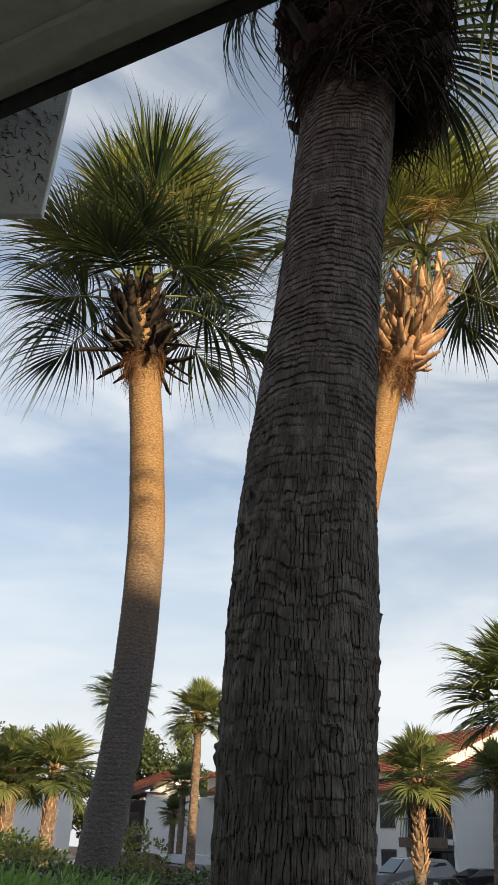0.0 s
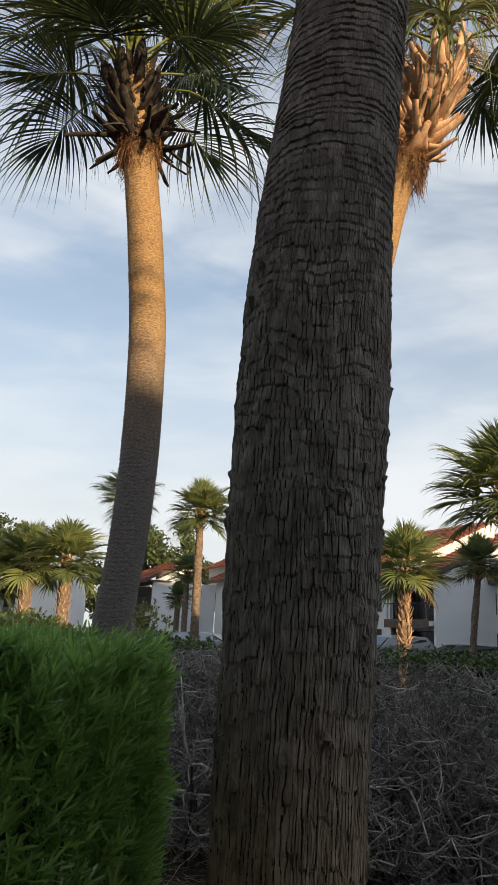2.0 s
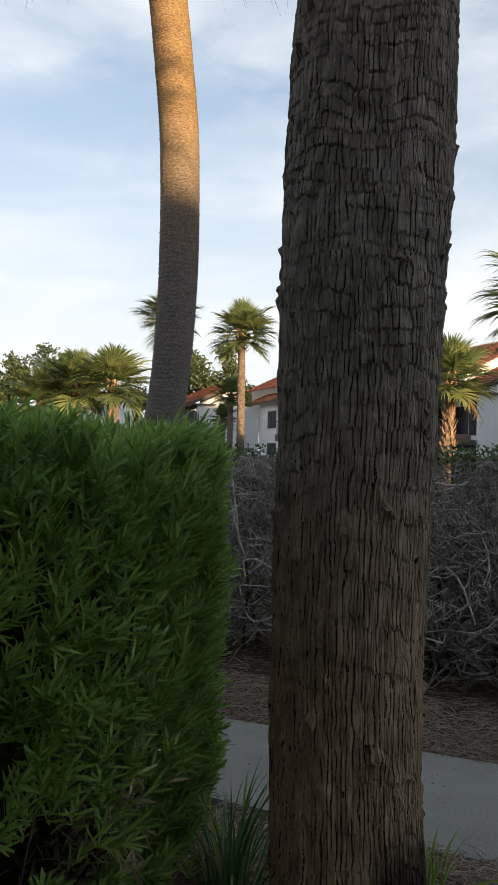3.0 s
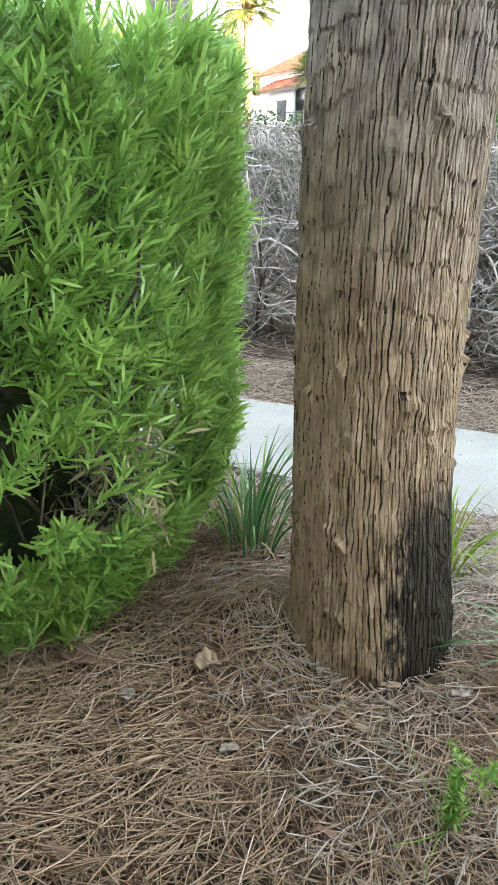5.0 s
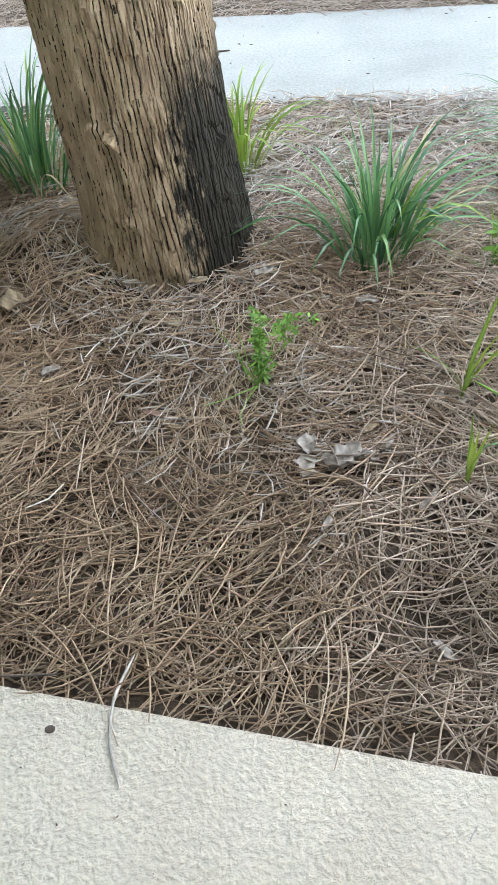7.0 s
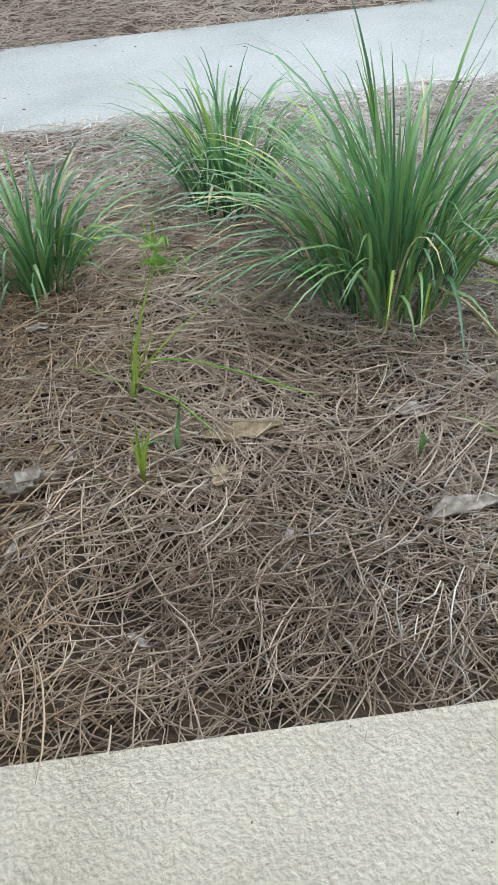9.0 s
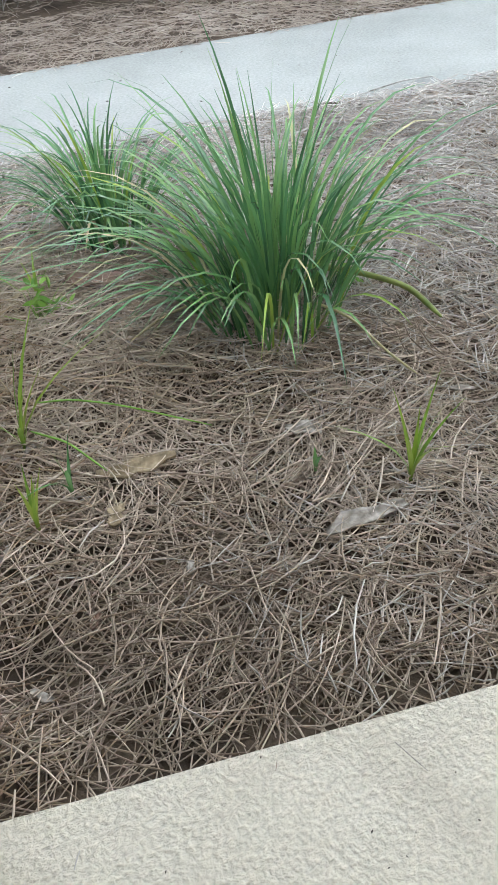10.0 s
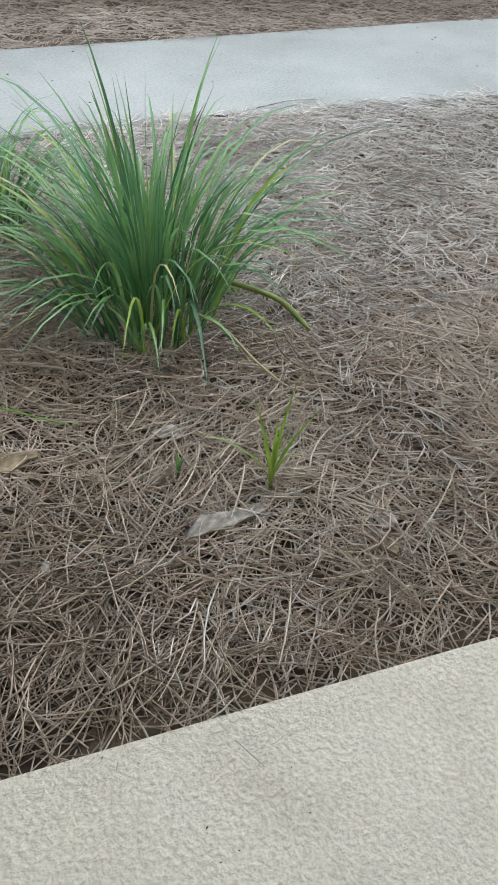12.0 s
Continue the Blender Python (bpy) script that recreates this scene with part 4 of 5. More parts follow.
yard_palm(4.08, 14.0, 4.35, -0.28, 1.1, 31, False, "sunlit palm with a slim orange trunk behind the hedge", 0.14, 30)
yard_palm(2.80, 20.0, 3.45, 0.12, 1.0, 32, True, "short palm with a boot-covered trunk near parked cars", 0.135)
yard_palm(5.85, 26.0, 4.2, 0.35, 0.85, 33, False, "small slender palm against a white gable wall", 0.11, 22)
yard_palm(-3.60, 30.0, 6.2, -0.05, 1.15, 34, False, "slim palm with a round crown in the parking court", 0.16)
yard_palm(-8.20, 28.0, 4.0, 0.0, 1.35, 35, True, "broad palm with a lit boot-covered trunk", 0.22)
yard_palm(-9.80, 28.5, 3.9, 0.0, 1.3, 36, True, "broad palm with a lit boot-covered trunk", 0.21)
yard_palm(-11.3, 29.0, 3.3, 0.0, 1.35, 37, True, "low palm with a boot-covered trunk", 0.21)
yard_palm(-6.15, 28.0, 6.4, 0.0, 1.05, 38, False, "palm standing behind the tall ringed trunk", 0.17)
yard_palm(-6.3, 47.0, 5.0, 0.0, 1.1, 39, False, "small palm beside a white building", 0.18, 22)
yard_palm(-7.2, 50.0, 3.6, 0.0, 0.9, 40, False, "small palm beside a white building", 0.18, 18)
yard_palm(9.3, 28.0, 5.0, 0.0, 1.0, 41, False, "palm in front of a white gable wall", 0.16, 22)
yard_palm(-2.3, 44.0, 5.2, 0.2, 1.0, 42, False, "small palm beside a white building", 0.17, 20)

# ---- clipped evergreen hedge by the patio ----
def shoots(C, N, per, leaf, half, seed, spin=2.4, lean=0.9, stem=0.07, k=4, tip=0.08, sag=0.14):
    """Leafy shoots: C foot points, N directions. Narrow leaves spiral up each stem."""
    r = np.random.default_rng(seed)
    n = len(C)
    N = unit(N)
    ref = np.where(np.abs(N[:, 2:3]) > 0.9, np.array([1.0, 0, 0]), np.array([0, 0, 1.0]))
    A = unit(np.cross(N, ref))
    B = np.cross(N, A)
    i = np.arange(per)
    ph = i * spin + r.uniform(0, 6.28, (n, 1))
    up = (i / per)[None] * stem * r.uniform(0.7, 1.3, (n, 1))
    rad = np.cos(ph)[..., None] * A[:, None] + np.sin(ph)[..., None] * B[:, None]
    tilt = lean - 0.55 * (i / per)[None] + r.normal(0, 0.12, (n, per))
    D = unit(N[:, None] * np.cos(tilt)[..., None] + rad * np.sin(tilt)[..., None])
    base = C[:, None] + N[:, None] * up[..., None]
    L = leaf * r.uniform(0.65, 1.15, (n, per))
    s = np.linspace(0, 1, k)
    P = base[:, :, None] + D[:, :, None] * (L[..., None] * s)[..., None]
    P[..., 2] -= (L[..., None] * s**2 * sag)
    P = P.reshape(n * per, k, 3)
    W = half * np.interp(s, [0, 0.35, 0.75, 1], [0.4, 1.0, 0.9 if tip > 0.2 else 0.8, tip])[None] * r.uniform(0.8, 1.15, (n * per, 1))
    S = np.cross(D, N[:, None] + 0.01).reshape(-1, 3)
    return blades(P, W, S, 0.22)


def wander(start, dirs, L, k, r, curl):
    """Crooked shoots that grow from start."""
    n = len(start)
    d = unit(dirs)
    P = [start]
    for _ in range(k - 1):
        d = unit(d + r.normal(0, curl, (n, 3)))
        P.append(P[-1] + d * (L / (k - 1))[:, None])
    return np.stack(P, 1)


def hedge_surface(n, seed):
    """Foot points and outward directions over the hedge: a rounded block, drawn in at its foot."""
    r = np.random.default_rng(seed)
    u = r.uniform(0, 1, n)
    z = r.uniform(0.06, 1.50, n)
    # outline walked from the far left along the front, round the corner and down the side by the walk
    per = np.array([(-2.7, 1.40), (-1.75, 1.44), (-1.15, 1.52), (-0.78, 1.66), (-0.54, 1.86), (-0.42, 2.10), (-0.385, 2.35), (-0.40, 2.70), (-0.52, 2.92), (-0.9, 3.0), (-2.7, 3.05)])
    seg = np.concatenate([[0], np.cumsum(np.linalg.norm(np.diff(per, axis=0), axis=1))])
    d = np.where(r.random(n) < 0.8, u * 0.74, u) * seg[-1]
    x, y = np.interp(d, seg, per[:, 0]), np.interp(d, seg, per[:, 1])
    e = 0.02
    tx, ty = np.interp(d + e, seg, per[:, 0]) - np.interp(d - e, seg, per[:, 0]), np.interp(d + e, seg, per[:, 1]) - np.interp(d - e, seg, per[:, 1])
    nx, ny = unit(np.stack([ty, -tx], -1)).T
    top_z = 1.50 - 0.07 * np.clip((x + 1.6) / 1.2, 0, 1)
    on_top = r.random(n) < 0.27
    inset = r.uniform(0, 0.9, n) * on_top
    low = np.clip((0.42 - z) / 0.42, 0, 1)
    inset = np.where(on_top, inset, 0.30 * low**1.4 + 0.10 * np.clip((z - 1.3) / 0.2, 0, 1) ** 2)
    lump = 0.05 * (vnoise(d * 3.0, z * 3.0, 71) - 0.5) + 0.05 * (vnoise(d * 8, z * 8, 72) - 0.5)
    x, y = x - nx * inset + nx * lump, y - ny * inset + ny * lump
    zz = np.where(on_top, top_z - 0.03 + lump * 0.6, np.minimum(z, top_z))
    up = np.where(on_top, 1.2, 0.80)
    out = np.where(on_top, 0.25, 0.62)
    N = np.stack([nx * out, ny * out, up], -1) + r.normal(0, 0.30, (n, 3))
    C = np.stack([x, y, zz], -1) - unit(N) * (0.055 + 0.05 * r.random((n, 1)))
    side = np.clip((d - seg[4]) / 0.25, 0, 1)
    gap = (vnoise(d * 6.5, zz * 6.5, 73) > 0.27 + 0.04 * side) | on_top
    thin = np.exp(-((C[:, 0] + 0.66) ** 2 / 0.035 + (zz - 0.53) ** 2 / 0.010)) + np.exp(-((C[:, 0] + 0.95) ** 2 / 0.03 + (zz - 0.30) ** 2 / 0.02))
    gap &= r.random(n) > 1.15 * thin                    # where the foliage has died back
    return C[gap], N[gap]


hedge = thing("hedge", "dense bright green clipped podocarpus hedge beside the palm", "hedge")
C, N = hedge_surface(5000, 5)
v, f = shoots(C, N, 16, 0.062, 0.0047, 9, lean=0.95, stem=0.08, k=3, tip=0.40, sag=0.05)
part("foliage", mesh_of("foliage", v, f, M_HEDGE), None, hedge)["kind"] = "stuff"
C2, N2 = hedge_surface(2100, 6)
v, f = shoots(C2 - unit(N2) * 0.09, N2, 11, 0.064, 0.0045, 10, k=3, tip=0.45, sag=0.03)
part("inner_foliage", mesh_of("inner_foliage", v, f, M_HEDGE), None, hedge)["kind"] = "stuff"
# twigs inside and bare stems at the foot
r = np.random.default_rng(8)
n = 420
ang = r.uniform(0, 6.28, n)
foot = np.stack([r.uniform(-2.5, -0.62, n), r.uniform(1.85, 2.8, n), r.uniform(-0.03, 0.7, n)], -1)
foot[:, 1] = np.maximum(foot[:, 1], 1.75 - 0.55 * (foot[:, 0] + 0.9))
dirs = np.stack([np.cos(ang) * 0.6, np.sin(ang) * 0.6, r.uniform(0.5, 1.1, n)], -1)
s = np.linspace(0, 1, 5)
L = r.uniform(0.3, 0.7, n)
P = foot[:, None] + dirs[:, None] * (L[:, None] * s)[..., None] + 0.02 * r.normal(0, 1, (n, 5, 3))
P[..., 2] = np.minimum(P[..., 2], 1.36)
P[..., 0] = np.minimum(P[..., 0], -0.50)
v, f = tubes(P, np.linspace(1, 0.4, 5)[None] * r.uniform(0.003, 0.009, (n, 1)), 5)
part("branch", mesh_of("branch", v, f, M_STEM, True), None, hedge, "dark twigs inside the hedge")["kind"] = "stuff"
n = 900
foot = np.stack([r.uniform(-1.15, -0.50, n), r.uniform(1.85, 2.10, n), r.uniform(0.10, 0.68, n)], -1)
foot[:, 1] = np.maximum(foot[:, 1], 2.00 - 0.62 * (foot[:, 0] + 0.54))
foot = foot[(foot[:, 0] < -0.66) | (foot[:, 2] > 0.34)]
n = len(foot)
P = wander(foot, r.normal(0, 1, (n, 3)) + np.array([-0.2, -0.1, 0.5]), r.uniform(0.06, 0.15, n), 5, r, 0.35)
P[..., 2] = np.maximum(P[..., 2], 0.01)
v, f = tubes(P, np.linspace(1, 0.4, 5)[None] * r.uniform(0.0012, 0.0035, (n, 1)), 4)
part("dead_twig", mesh_of("dead_twig", v, f, M_WOOD), None, hedge, "dry grey-brown twigs where foliage died back")["kind"] = "stuff"
C3, N3 = foot[:420] + r.normal(0, 0.03, (420, 3)), r.normal(0, 1, (420, 3)) + np.array([0, -0.5, 0.3])
v, f = shoots(C3, N3, 4, 0.05, 0.0042, 31, k=3, tip=0.4, sag=0.2)
part("dead_leaf", mesh_of("dead_leaf", v, f, M_GRASS_DRY), None, hedge, "withered tan leaves low in the hedge")["kind"] = "stuff"
# dark solid block that stands in for the shade between the leaves
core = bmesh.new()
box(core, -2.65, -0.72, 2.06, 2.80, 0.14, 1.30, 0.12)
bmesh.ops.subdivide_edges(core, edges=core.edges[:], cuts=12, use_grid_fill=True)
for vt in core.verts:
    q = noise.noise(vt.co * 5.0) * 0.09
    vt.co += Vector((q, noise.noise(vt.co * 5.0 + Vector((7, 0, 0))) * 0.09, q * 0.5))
part("shaded_interior", core, M_HEDGE_IN, hedge, "solid dark block standing in for shade inside the hedge")

# ---- bare twiggy hedge beyond the walk ----
H_DIR, H_OUT = np.array([0.925, -0.380, 0.0]), np.array([-0.380, -0.925, 0.0])   # along it, and towards the walk


def hedge_line(s, d, z):
    return np.array([0.45, 5.45, 0.0]) + s[..., None] * H_DIR + d[..., None] * H_OUT + z[..., None] * np.array([0, 0, 1.0])


twig_hedge = thing("hedge", "bare grey twiggy hedge with sparse green leaves on top", "hedge")
r = np.random.default_rng(15)
ns = 90
s0 = np.linspace(-6.0, 8.5, ns) + r.normal(0, 0.06, ns)
st = hedge_line(s0, r.uniform(-0.15, 0.30, ns), np.full(ns, -0.05))
dr = H_DIR * r.normal(0, 0.55, (ns, 1)) + H_OUT * r.normal(0.15, 0.30, (ns, 1)) + np.array([0, 0, 1.0])
stems = wander(st, dr, r.uniform(0.7, 1.05, ns), 8, r, 0.16)
for q in range(ns):
    v, f = tubes(stems[q:q + 1], np.interp(np.linspace(0, 1, 8), [0, 1], [r.uniform(0.014, 0.028), 0.007])[None], 6)
    part("stem", mesh_of("stem", v, f, M_STEM, True), None, twig_hedge)


def offshoots(parents, n, Lr, rr, k, curl, out, up, seed, cap=1.36):
    r = np.random.default_rng(seed)
    i, j = r.integers(0, len(parents), n), r.integers(2, parents.shape[1], n)
    a = parents[i, j]
    d = H_DIR * r.normal(0, 0.7, (n, 1)) + H_OUT * r.normal(out, 0.6, (n, 1)) + np.array([0, 0, 1.0]) * r.normal(up, 0.45, (n, 1))
    P = wander(a, d, r.uniform(*Lr, n), k, r, curl)
    P[..., 2] = np.where(P[..., 2] > cap, cap - 0.35 * (P[..., 2] - cap) + 0.02 * r.random(P.shape[:2]), P[..., 2])
    R = np.linspace(1, 0.45, k)[None] * r.uniform(*rr, (n, 1))
    return P, R


P1, R1 = offshoots(stems, 2400, (0.3, 0.8), (0.005, 0.010), 6, 0.28, 0.25, 0.55, 16)
P2, R2 = offshoots(P1, 7500, (0.16, 0.45), (0.0036, 0.0068), 5, 0.38, 0.25, 0.35, 17)
P3, R3 = offshoots(P2, 6500, (0.08, 0.22), (0.0022, 0.0040), 4, 0.40, 0.15, 0.45, 18)
# the clipped outer shell: short crooked twigs right up to the top and out to the walk side
r4 = np.random.default_rng(44)
n4 = 15000
z4 = 0.35 + 0.95 * r4.random(n4) ** 0.7
P4 = wander(hedge_line(r4.uniform(-5.0, 7.0, n4), r4.uniform(-0.75, 0.42, n4), z4), H_DIR * r4.normal(0, 0.6, (n4, 1)) + H_OUT * r4.normal(0.3, 0.6, (n4, 1)) + np.array([0, 0, 1.0]) * r4.normal(0.7, 0.5, (n4, 1)), r4.uniform(0.12, 0.36, n4), 5, r4, 0.36)
P4[..., 2] = np.where(P4[..., 2] > 1.37, 1.37 - 0.4 * (P4[..., 2] - 1.37), P4[..., 2])
R4 = np.linspace(1, 0.45, 5)[None] * r4.uniform(0.0026, 0.0062, (n4, 1))
v, f = merged(tubes(P1, R1, 4), tubes(P2, R2, 3), tubes(P3, R3, 3), tubes(P4, R4, 3))
part("twig", mesh_of("twig", v, f, M_WOOD), None, twig_hedge, "crooked grey lichened twigs")["kind"] = "stuff"
n = 22000
d = r.uniform(-1.0, 0.36, n)
zt = np.where(d < -0.35, r.uniform(0.10, 1.20, n), 1.31 + 0.11 * r.random(n) + 0.05 * (vnoise(np.arange(n) * 0.0, np.linspace(0, 40, n), 3) - 0.5))
C = hedge_line(r.uniform(-6.2, 9.0, n), d, zt)
keep = (d < -0.35) | (vnoise(C[:, 0] * 2.2, C[:, 1] * 2.2, 81) > 0.50)
C = C[keep]
deep = d[keep] < -0.35
v, f = merged(shoots(C[~deep], np.array([0, 0, 1.0]) + r.normal(0, 0.6, ((~deep).sum(), 3)), 3, 0.032, 0.0085, 19, lean=1.1, stem=0.03, k=3),
              shoots(C[deep], np.array([0, 0, 1.0]) + r.normal(0, 0.6, (deep.sum(), 3)), 4, 0.060, 0.017, 20, lean=1.1, stem=0.03, k=3))
part("foliage", mesh_of("foliage", v, f, M_SHRUB), None, twig_hedge, "small dark green leaves along the top")["kind"] = "stuff"


def shrub(x, y, rad, high, count, leaf, material, label, seed):
    """A loose leafy bush on several stems."""
    r = np.random.default_rng(seed)
    b = thing("shrub", label, "shrub", Matrix.Translation((x, y, -0.03)))
    q = unit(r.normal(0, 1, (count, 3))) * (r.random((count, 1)) ** 0.35)
    C = q * np.array([rad, rad, high * 0.5]) + np.array([0, 0, high * 0.55])
    C *= 1 + 0.25 * (vnoise(q[:, :1] * 2.5 + 5, q[:, 2:] * 2.5, seed) - 0.5)
    v, f = shoots(C, unit(q) + np.array([0, 0, 0.6]), 5, leaf, leaf * 0.24, seed + 1, lean=1.0, stem=leaf, k=3)
    part("foliage", mesh_of("foliage", v, f, material), None, b)["kind"] = "stuff"
    st = wander(np.zeros((9, 3)), np.array([0, 0, 1.0]) + r.normal(0, 0.5, (9, 3)), np.full(9, high * 0.8), 6, r, 0.15)
    for i in range(9):
        v, f = tubes(st[i:i + 1], np.linspace(0.016, 0.006, 6)[None], 5)
        part("stem", mesh_of("stem", v, f, M_STEM), None, b)
    return b


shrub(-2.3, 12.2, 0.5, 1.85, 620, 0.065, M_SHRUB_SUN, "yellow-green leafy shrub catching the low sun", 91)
shrub(-1.2, 12.8, 0.8, 1.3, 480, 0.10, M_SHRUB, "dark green leafy shrub by the hedge", 92)
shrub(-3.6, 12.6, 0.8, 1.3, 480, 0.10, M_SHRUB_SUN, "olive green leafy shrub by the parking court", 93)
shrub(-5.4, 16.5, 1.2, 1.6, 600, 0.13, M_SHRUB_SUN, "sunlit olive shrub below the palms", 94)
shrub(-8.6, 24.0, 1.6, 1.8, 900, 0.14, M_SHRUB, "dark shrub at the foot of the palms", 95)
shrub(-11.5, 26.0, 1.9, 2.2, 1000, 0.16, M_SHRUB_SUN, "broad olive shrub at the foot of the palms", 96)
shrub(5.6, 17.5, 0.9, 1.5, 480, 0.10, M_SHRUB, "low dark shrub behind the bare hedge", 97)


# ---- lilyturf clumps and weeds ----
def clump(x, y, count, high, wide, seed, material, label, lean=(0.0, 0.0), dry=0.06, half=0.0041, young=0.05):
    """A grassy clump: each arching blade is a piece of its own."""
    r = np.random.default_rng(seed)
    c = thing("lilyturf", label, "ornamental grass", Matrix.Translation((x, y, -0.02)), "lilyturf clumps in the bed")
    k = 9
    s = np.linspace(0, 1, k)
    for i in range(count):
        a, q = r.uniform(0, 6.283), r.random() ** 0.6
        bx, by = math.cos(a) * q * wide * 0.19, math.sin(a) * q * wide * 0.19
        L = high * r.uniform(0.72, 1.25) * (1.2 if r.random() < 0.10 else 1.0)
        out = (0.12 + q * r.uniform(0.36, 1.0)) * (1.0 - 0.28 * max(0.0, -math.sin(a)))
        a2 = a + r.normal(0, 0.35)
        tilt = out * (0.30 + 1.70 * s**1.7) * 1.2 + 0.10 * r.normal() + 0.9 * r.random() ** 2 * s**3 + (1.2 * np.clip(s - 0.55, 0, 1) * r.random() if out > 0.4 else 0)
        tilt = np.minimum(tilt, 1.75 + 0.35 * r.random())
        dx = np.cumsum(np.sin(tilt)) * L / k
        dz = np.cumsum(np.cos(tilt)) * L / k
        P = np.stack([bx + math.cos(a2) * (dx - dx[0]) + lean[0] * s**2 * L, by + math.sin(a2) * (dx - dx[0]) + lean[1] * s**2 * L, np.maximum(dz - dz[0], 0.006)], -1)[None]
        W = half * r.uniform(0.75, 1.25) * np.interp(s, [0, 0.3, 0.7, 1], [0.75, 1.0, 0.8, 0.06])[None]
        tw = a2 + 1.57 + r.normal(0, 0.5)
        v, f = blades(P, W, np.array([[math.cos(tw), math.sin(tw), 0.1]]), 0.3)
        m = M_GRASS_DRY if (r.random() < dry and out > 0.5) else (M_GRASS_YOUNG if r.random() < young else material)
        part("blade", mesh_of("blade", v, f, m, True), None, c)
    return c


clump(1.22, 1.46, 310, 0.57, 0.86, 101, M_GRASS, "large arching dark green lilyturf clump in pine straw", (-0.07, 0.03), dry=0.09, half=0.0043)
clump(1.10, 2.05, 165, 0.44, 0.55, 102, M_GRASS, "green lilyturf clump beside the garden walk", (-0.05, 0.0))
clump(0.51, 1.93, 110, 0.37, 0.40, 103, M_GRASS, "small green lilyturf clump near the palm foot", (0.0, 0.0), dry=0.12)
clump(0.27, 2.50, 46, 0.34, 0.28, 104, M_GRASS_YOUNG, "yellow-green lilyturf tuft behind the palm", (0.1, 0.0))
clump(-0.34, 2.60, 100, 0.44, 0.46, 105, M_GRASS, "green lilyturf clump between hedge and walk", (0.08, 0.0), dry=0.1)


def sprig(x, y, blades_n, high, seed, material, label):
    """A few thin upright grass blades."""
    r = np.random.default_rng(seed)
    c = thing("weed", label, "weed", Matrix.Translation((x, y, -0.01)))
    k = 6
    s = np.linspace(0, 1, k)
    for i in range(blades_n):
        a, L, out = r.uniform(0, 6.28), high * r.uniform(0.6, 1.1), r.uniform(0.1, 0.75)
        P = np.stack([math.cos(a) * L * out * s**1.6, math.sin(a) * L * out * s**1.6, L * (s - 0.3 * out * s**2)], -1)[None]
        v, f = blades(P, 0.0046 * np.interp(s, [0, 0.4, 1], [0.7, 1, 0.05])[None], np.array([[-math.sin(a), math.cos(a), 0]]), 0.3)
        part("blade", mesh_of("blade", v, f, material, True), None, c)
    return c


sprig(0.47, 1.18, 5, 0.17, 111, M_GRASS_YOUNG, "thin green grass sprig in pine straw")
sprig(0.54, 1.40, 7, 0.30, 112, M_GRASS_YOUNG, "thin arching green grass weed in pine straw")
sprig(0.56, 1.22, 4, 0.22, 113, M_GRASS, "thin green grass weed in pine straw")
sprig(1.085, 0.85, 9, 0.26, 114, M_GRASS_YOUNG, "upright green grass sprig in pine straw")
sprig(0.96, 0.98, 3, 0.12, 115, M_GRASS, "single thin green sprig in pine straw")
sprig(0.80, 1.90, 3, 0.13, 116, M_GRASS_YOUNG, "thin yellow-green sprig near a bark chip")


def leafy_weed(x, y, leaves, rad, high, seed, leaf, label):
    r = np.random.default_rng(seed)
    c = thing("weed", label, "weed", Matrix.Translation((x, y, -0.01)))
    n = 9
    st = wander(np.zeros((n, 3)), np.array([0, 0, 1.0]) + r.normal(0, 0.75, (n, 3)), np.full(n, high), 6, r, 0.12)
    for i in range(n):
        v, f = tubes(st[i:i + 1], np.linspace(0.0016, 0.0007, 6)[None], 4)
        part("stem", mesh_of("stem", v, f, M_WEED), None, c)
    i, j = r.integers(0, n, leaves), r.integers(1, 6, leaves)
    C = st[i, j] + r.normal(0, rad, (leaves, 3)) * np.array([1, 1, 0.35])
    v, f = shoots(np.maximum(C, 0.01), r.normal(0, 0.6, (leaves, 3)) + np.array([0, 0, 0.6]), 4, leaf, leaf * 0.17, seed, lean=1.2, stem=0.012, k=4)
    part("foliage", mesh_of("foliage", v, f, M_WEED), None, c)["kind"] = "stuff"
    return c


leafy_weed(0.152, 1.535, 110, 0.014, 0.17, 121, 0.017, "small feathery green weed by the palm foot")
leafy_weed(0.76, 1.80, 14, 0.03, 0.10, 122, 0.036, "small yellow-green leafy weed in pine straw")
leafy_weed(1.42, 1.42, 16, 0.03, 0.08, 123, 0.026, "small bright weed beside the lilyturf")
leafy_weed(0.62, 1.95, 12, 0.03, 0.09, 124, 0.03, "small yellow-green leafy weed in pine straw")


